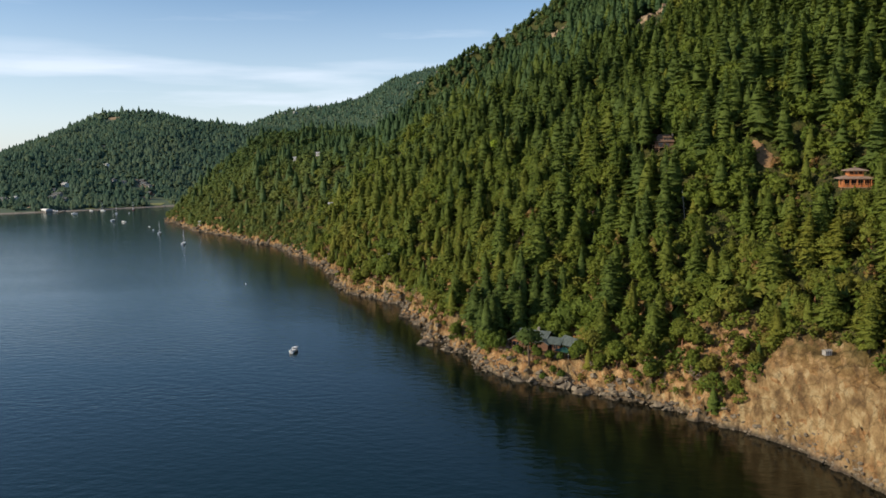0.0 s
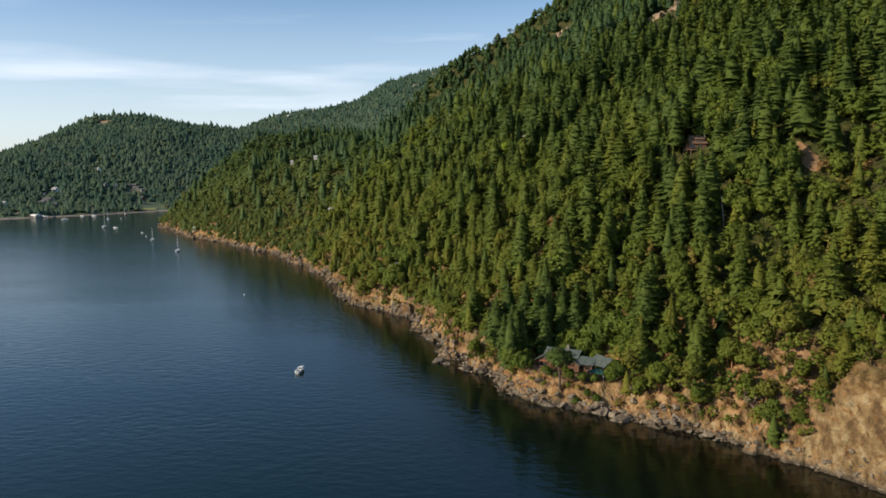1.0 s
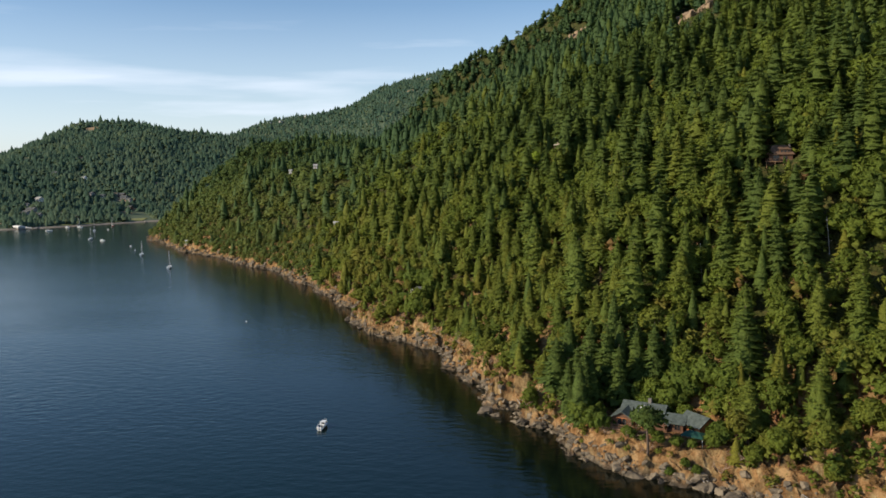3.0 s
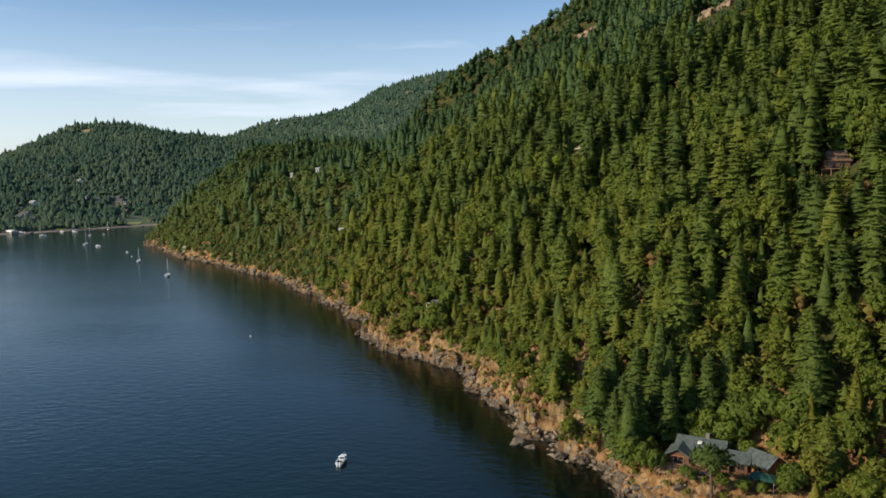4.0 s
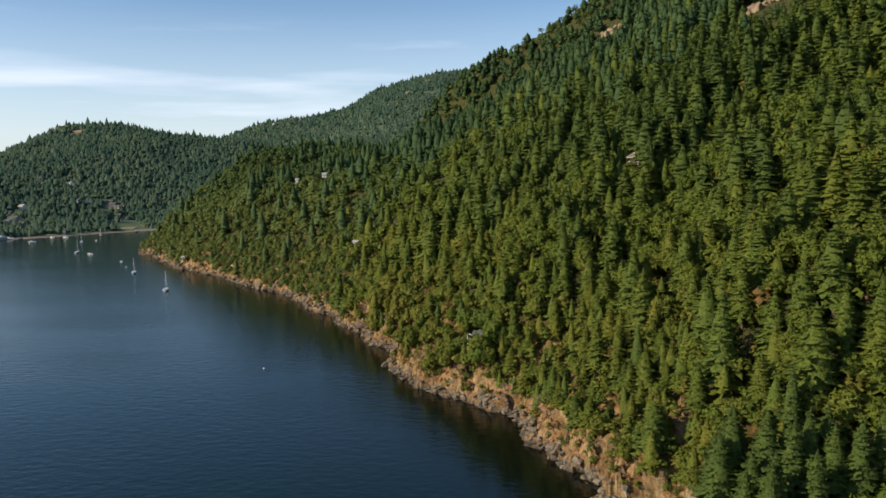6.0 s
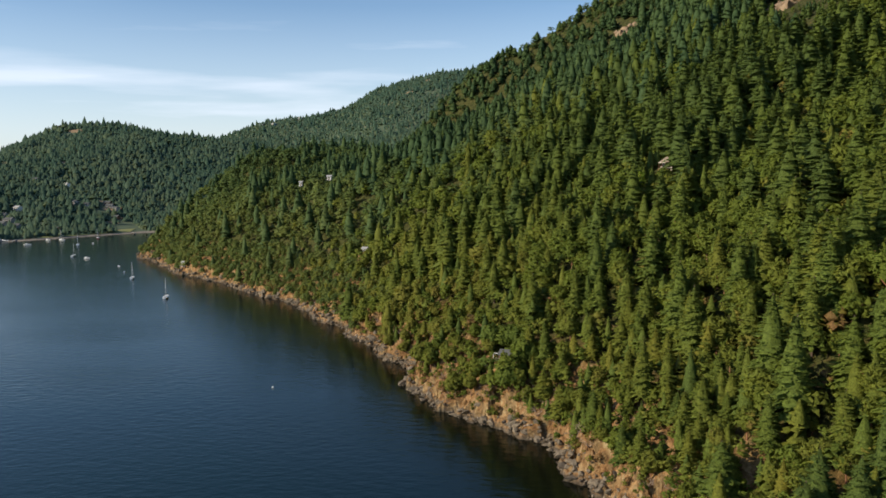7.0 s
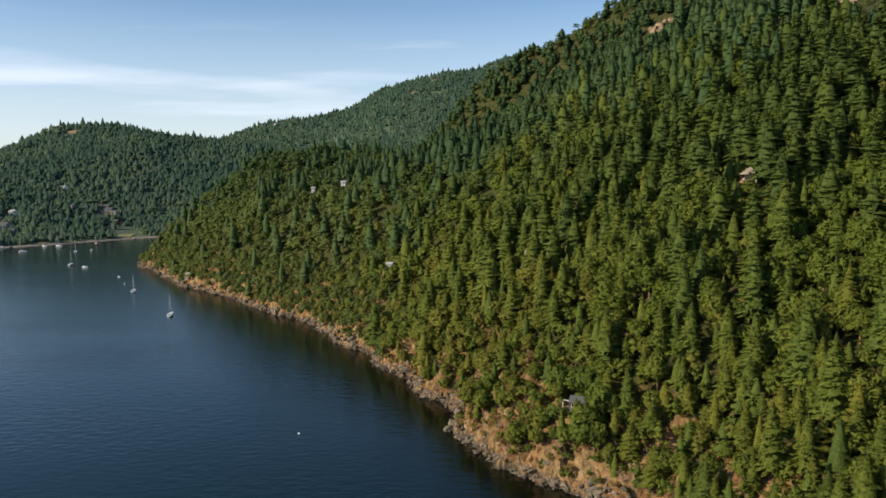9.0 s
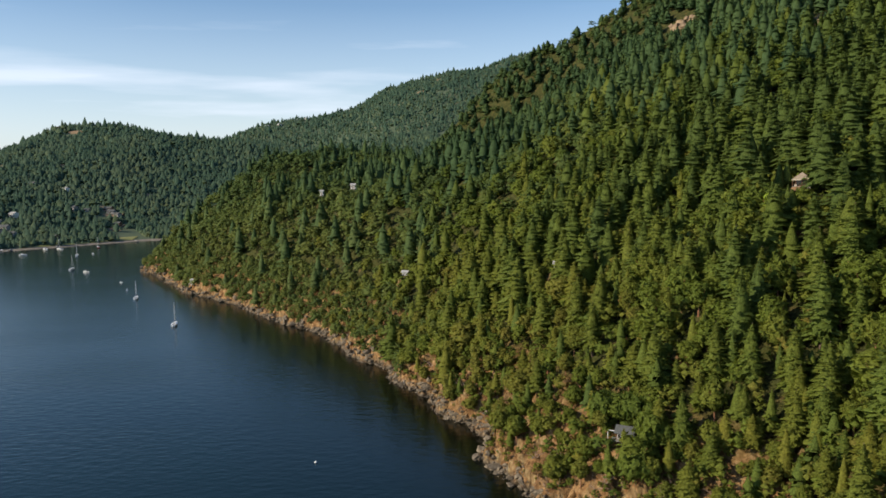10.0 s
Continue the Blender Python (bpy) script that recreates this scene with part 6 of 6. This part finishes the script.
def sailboat(x, y, turn, length, label, hull_mat, scale=1.0):
    b = thing("sailboat", label, "sailboat", "moored sailboats", (x, y, 0), turn)
    beam, side, mast = length * 0.31, length * 0.1, length * 1.22
    part("hull", hull_mesh(length, beam, side, length * 0.05), hull_mat, b)
    part("deck", deck_mesh(length, beam, side), GELCOAT, b)
    cab = prism([(-beam * 0.26, -length * 0.1), (beam * 0.26, -length * 0.1), (beam * 0.14, length * 0.22), (-beam * 0.14, length * 0.22)], side * 0.9, side * 1.6)
    part("cabin", cab, GELCOAT, b)
    part("cockpit", box(-beam * 0.22, beam * 0.22, -length * 0.36, -length * 0.12, side * 0.93, side * 0.99), DARK, b)
    rod(b, "mast", (0, length * 0.08, side), (0, length * 0.08, mast), 0.13 * scale, ALLOY)
    rod(b, "boom", (0, length * 0.07, side * 2.3), (0, -length * 0.34, side * 2.2), 0.09 * scale, ALLOY)
    v, f = tube([(0, length * 0.06, side * 2.5), (0, -length * 0.12, side * 2.5), (0, -length * 0.33, side * 2.35)], [0.24, 0.2, 0.1], 7)
    raw_part("furled_sail", v, f, NAVY, b, "dark blue sail cover")
    rod(b, "forestay", (0, length * 0.48, side * 1.35), (0, length * 0.08, mast * 0.97), 0.05, WHITE, 4)
    rod(b, "backstay", (0, -length * 0.49, side), (0, length * 0.08, mast * 0.98), 0.02, ALLOY, 4)
    rod(b, "spreader", (-beam * 0.3, length * 0.08, mast * 0.55), (beam * 0.3, length * 0.08, mast * 0.55), 0.04, ALLOY, 4)
    part("rudder", box(-0.04, 0.04, -length * 0.53, -length * 0.49, -0.5, side * 0.8), hull_mat, b)
    return b


sailboat(-213.4, 586.5, 8, 9.8, "white sailboat with bare mast moored off the headland", GELCOAT)
sailboat(-266.2, 673.8, 12, 9.4, "white sailboat with furled sail moored in the bay", GELCOAT)
sailboat(-376.5, 827.0, 5, 10.0, "white sailboat lying at its mooring", GELCOAT)
sailboat(-434.0, 1015.0, 40, 9.0, "dark-hulled sailboat moored near the far beach", RUST_RED)
sailboat(-468.0, 1000.0, 60, 9.5, "white sailboat close to the far shore", GELCOAT)
sailboat(-421.0, 935.0, 20, 10.5, "white sailboat with a tall mast in mid-bay", GELCOAT)


def motorboat(x, y, turn, length, label, group="", cover=GELCOAT):
    b = thing("motorboat", label, "motorboat", group, (x, y, 0), turn)
    beam, side = length * 0.37, length * 0.125
    part("hull", hull_mesh(length, beam, side, length * 0.05, 0.9), GELCOAT, b)
    part("deck", deck_mesh(length, beam, side, 0.9), GELCOAT, b)
    part("cockpit", box(-beam * 0.36, beam * 0.36, -length * 0.42, -length * 0.02, side * 0.96, side * 1.03), DARK, b, "dark open cockpit floor")
    for sx in (-1, 1):
        x0, x1 = sorted((sx * beam * 0.37, sx * beam * 0.43))
        part("coaming", box(x0, x1, -length * 0.46, length * 0.0, side * 0.9, side * 1.45), GELCOAT, b)
    cab = prism([(-beam * 0.36, -length * 0.04), (beam * 0.36, -length * 0.04), (beam * 0.22, length * 0.2), (-beam * 0.22, length * 0.2)], side, side * 2.05)
    part("cabin", cab, cover, b)
    part("cabin_roof", prism([(-beam * 0.4, -length * 0.1), (beam * 0.4, -length * 0.1), (beam * 0.26, length * 0.22), (-beam * 0.26, length * 0.22)], side * 2.05, side * 2.2), cover, b)
    part("windscreen", box(-beam * 0.2, beam * 0.2, length * 0.202, length * 0.215, side * 1.45, side * 1.95), GLASS, b)
    part("cabin_door", box(-beam * 0.22, beam * 0.22, -length * 0.055, -length * 0.043, side * 1.05, side * 1.95), DARK, b)
    part("foredeck_cover", prism([(-beam * 0.34, length * 0.22), (beam * 0.34, length * 0.22), (beam * 0.12, length * 0.4), (-beam * 0.12, length * 0.4)], side * 1.1, side * 1.34), DARK, b, "dark canvas foredeck cover")
    for sx in (-0.16, 0.16):
        part("outboard_motor", box(sx * beam - 0.18, sx * beam + 0.18, -length * 0.57, -length * 0.49, -0.2, side * 1.5, 0.06), GELCOAT, b, "white outboard motor")
        part("seat", box(sx * beam - 0.25, sx * beam + 0.25, -length * 0.2, -length * 0.12, side, side * 1.6, 0.05), GELCOAT, b)
    rod(b, "aerial", (beam * 0.25, -length * 0.02, side * 2.15), (beam * 0.3, -length * 0.08, side * 4.2), 0.03, ALLOY, 4)
    rod(b, "bow_rail", (-beam * 0.25, length * 0.3, side * 1.9), (0, length * 0.47, side * 2.0), 0.03, ALLOY, 4)
    rod(b, "bow_rail", (beam * 0.25, length * 0.3, side * 1.9), (0, length * 0.47, side * 2.0), 0.03, ALLOY, 4)
    return b


motorboat(-55.6, 249.6, -10, 5.4, "white cabin motorboat with dark open cockpit on the water")
for x, y, turn, ln, lb in ((-356.9, 808.5, 70, 5.5, "small white motorboat moored in the bay"), (-478.5, 945.4, 100, 7.0, "white motorboat lying off the far shore"), (-483.5, 1000.0, 60, 7.0, "white motorboat close to the far beach"),
                           (-528, 992, 80, 9.5, "white cabin cruiser by the boathouse"), (-411.7, 949.5, 30, 5.0, "small pale motorboat in the bay"), (-304.5, 746.7, 50, 3.2, "tiny white dinghy near the headland"), (-285.6, 709.2, 20, 3.4, "small white dinghy beside a mooring")):
    motorboat(x, y, turn, ln, lb, "boats moored in the bay")

buoy = thing("mooring_buoy", "round white mooring buoy floating on the sea", "buoy", at=(-111.0, 390.7, 0))
bb = bmesh.new()
bmesh.ops.create_uvsphere(bb, u_segments=14, v_segments=9, radius=0.42)
part("float", bb, BUOY, buoy, smoothed=True)
part("ring", box(-0.1, 0.1, -0.03, 0.03, 0.38, 0.6), ALLOY, buoy)
part("band", prism([(0.43 * math.cos(a), 0.43 * math.sin(a)) for a in np.linspace(0, 2 * math.pi, 14, endpoint=False)], -0.05, 0.08), NAVY, buoy)

# ---- rocks of their own shape ----
orng = np.random.RandomState(41)
OUTCROP = [boulder(orng, 3) for _ in range(4)]
TAN_ROCK = plain("tan_rock", (0.13, 0.085, 0.05), (0.40, 0.285, 0.175), 0.6, 0.9, bump=0.9, bump_scale=1.2)
for me in OUTCROP:
    me.materials.clear()
    me.materials.append(TAN_ROCK)


def outcrop(x, y, size, label, k, squash=0.6, z=None, turn=0.0):
    ob = new("rock_outcrop", OUTCROP[k % 4])
    z = ground_at(x, y) if z is None else z
    ob.matrix_world = pose(x, y, z, 20, -15, turn) @ Matrix.Diagonal((size, size, size * squash / 0.62, 1))
    return tagged(ob, label, "rock")


crags = np.random.RandomState(61)
for cx, cy, spread_x, spread_y, count, big in ((131, 535, 7.5, 17, 30, 3.4), (102, 545, 3.5, 5, 9, 2.4), (91, 706, 7, 4, 11, 5.0)):
    for i in range(count):
        x, y = cx + spread_x * crags.uniform(-1, 1), cy + spread_y * crags.uniform(-1, 1)
        sz_ = big * crags.uniform(0.5, 1.25)
        outcrop(x, y, sz_, "bare tan rock outcrop showing through the forest", i, crags.uniform(0.6, 1.1), ground_at(x, y) + (2.2 if cy < 600 else 0.5) * crags.rand(), i * 67)["group"] = "rocks on the upper slope"
for x, y, sz_ in ((-482, 1177, 7), (-470, 1174, 6), (-476, 1168, 5), (-503, 1190, 6), (-517, 1194, 5), (-458, 1143, 5), (-446, 1095, 5), (-455, 1072, 5), (-566, 1001, 5), (-575, 1000, 4), (-690, 1495, 8), (-680, 1490, 6)):
    outcrop(x, y, sz_, "tan bare bank between trees across the bay", int(x + y), 0.35, float(far_height(np.array(float(x)), np.array(float(y)))), x * 7)
# skerry and headland rocks at the waterline
GREY_ROCK = [boulder(orng, 3) for _ in range(3)]
for x, y, sz_, k in ((-13.0, 259.5, 3.2, 0), (-10.0, 256.5, 2.4, 1), (-4.0, 250.0, 3.2, 2), (0.5, 246.0, 2.6, 0), (-1.5, 252.0, 2.8, 1), (29.5, 207.5, 3.6, 2), (32.5, 201.5, 3.2, 0), (16.0, 214.5, 3.0, 1), (-66.0, 392.0, 3.6, 2), (-62.5, 384.0, 3.4, 0), (-65.0, 398.0, 3.0, 1), (-23.0, 314.0, 3.2, 2), (-22.5, 306.0, 2.8, 0)):
    ob = new("shore_rock", GREY_ROCK[k])
    ob.matrix_world = pose(x, y, max(0.2, ground_at(x, y) * 0.5), 8, 6, x * 23) @ Matrix.Diagonal((sz_, sz_, sz_ * 0.8, 1))
    tagged(ob, "large dark grey rock jutting from the waterline", "rock", "large shore rocks")

# driftwood logs and dead snags
lr = np.random.RandomState(8)
for i in range(13):
    u = lr.uniform(-10, 300)
    d = lr.uniform(0.6, 2.4)
    x, y = to_xy(u, float(coast(u)) + d)
    z = ground_at(x, y) + 0.25
    a, ln = 2.0 + lr.normal(0, 0.35), lr.uniform(1.4, 3.0)
    x2, y2 = x + ln * math.cos(a), y + ln * math.sin(a)
    z2 = max(ground_at(x2, y2), 0.1) + 0.25
    v, f = tube([(0, 0, 0), ((x2 - x) / 2, (y2 - y) / 2, (z2 - z) / 2 + 0.15), (x2 - x, y2 - y, z2 - z)], [0.15, 0.13, 0.08], 6)
    me = bpy.data.meshes.new("driftwood_log")
    set_mesh(me, v, f)
    me.materials.append(DEAD)
    ob = new("driftwood_log", me)
    ob.location = (x, y, z)
    tagged(ob, "bleached grey driftwood log on the shore rocks", "log", "driftwood")
# bare twiggy shrubs on the dry bank
TWIG = plain("bare_twigs", (0.20, 0.12, 0.075), (0.42, 0.32, 0.24), 2.0, 0.85)
tr_ = np.random.RandomState(19)
twiggy = []
for k in range(4):
    shrub = thing("bare_shrub", "bare twiggy shrub with leaning reddish-grey limbs on the dry bank", "shrub", "bare shrubs on the bank")
    for i in range(7):
        a, up_, ln = i * 0.9 + tr_.rand(), tr_.uniform(0.3, 0.9), tr_.uniform(1.4, 3.0)
        mid_ = np.array((0.45 * ln * math.cos(a), 0.45 * ln * math.sin(a), 0.55 * ln * up_))
        tip = np.array((ln * math.cos(a + 0.3), ln * math.sin(a + 0.3), ln * up_))
        v, f = tube([(0, 0, -0.3), mid_, tip], [0.1, 0.07, 0.03], 5)
        limb = raw_part("limb", v, f, TWIG, shrub)
        for q in (0.4, 0.75):
            side = mid_ * (1 - q) + tip * q
            v, f = tube([side, side + tr_.normal(0, 0.35, 3) + (0, 0, 0.35), side + tr_.normal(0, 0.55, 3) + (0, 0, 0.75)], [0.045, 0.03, 0.015], 4)
            raw_part("twig", v, f, TWIG, limb)
    twiggy.append(shrub)
for i in range(64):
    u, d = tr_.uniform(-30, 310), tr_.uniform(3.0, 11.0)
    x, y = to_xy(u, float(coast(u)) + d)
    m = pose(x, y, ground_at(x, y), 0, 0, tr_.uniform(0, 360))
    if i < 4:
        twiggy[i].matrix_basis = m
    else:
        copy_thing(twiggy[i % 4], m)
SNAGS = [(71.4, 243.7), (45.6, 260.2)]
for i, (x, y) in enumerate(SNAGS):
    snag = thing("dead_tree", "bare grey dead tree standing among live trees", "tree", "dead trees", (x, y, ground_at(x, y) - 0.3), i * 50)
    tall = 9.5 + i
    rod(snag, "trunk", (0, 0, 0), (-0.9, 0.3, tall), 0.09, DEAD, 6)
    for k in range(7):
        z, a = tall * (0.35 + 0.09 * k), k * 2.4
        rod(snag, "branch", (-0.9 * z / tall, 0.3 * z / tall, z), (-0.9 * z / tall + 0.8 * math.cos(a), 0.8 * math.sin(a), z + 0.3), 0.035, DEAD, 4)
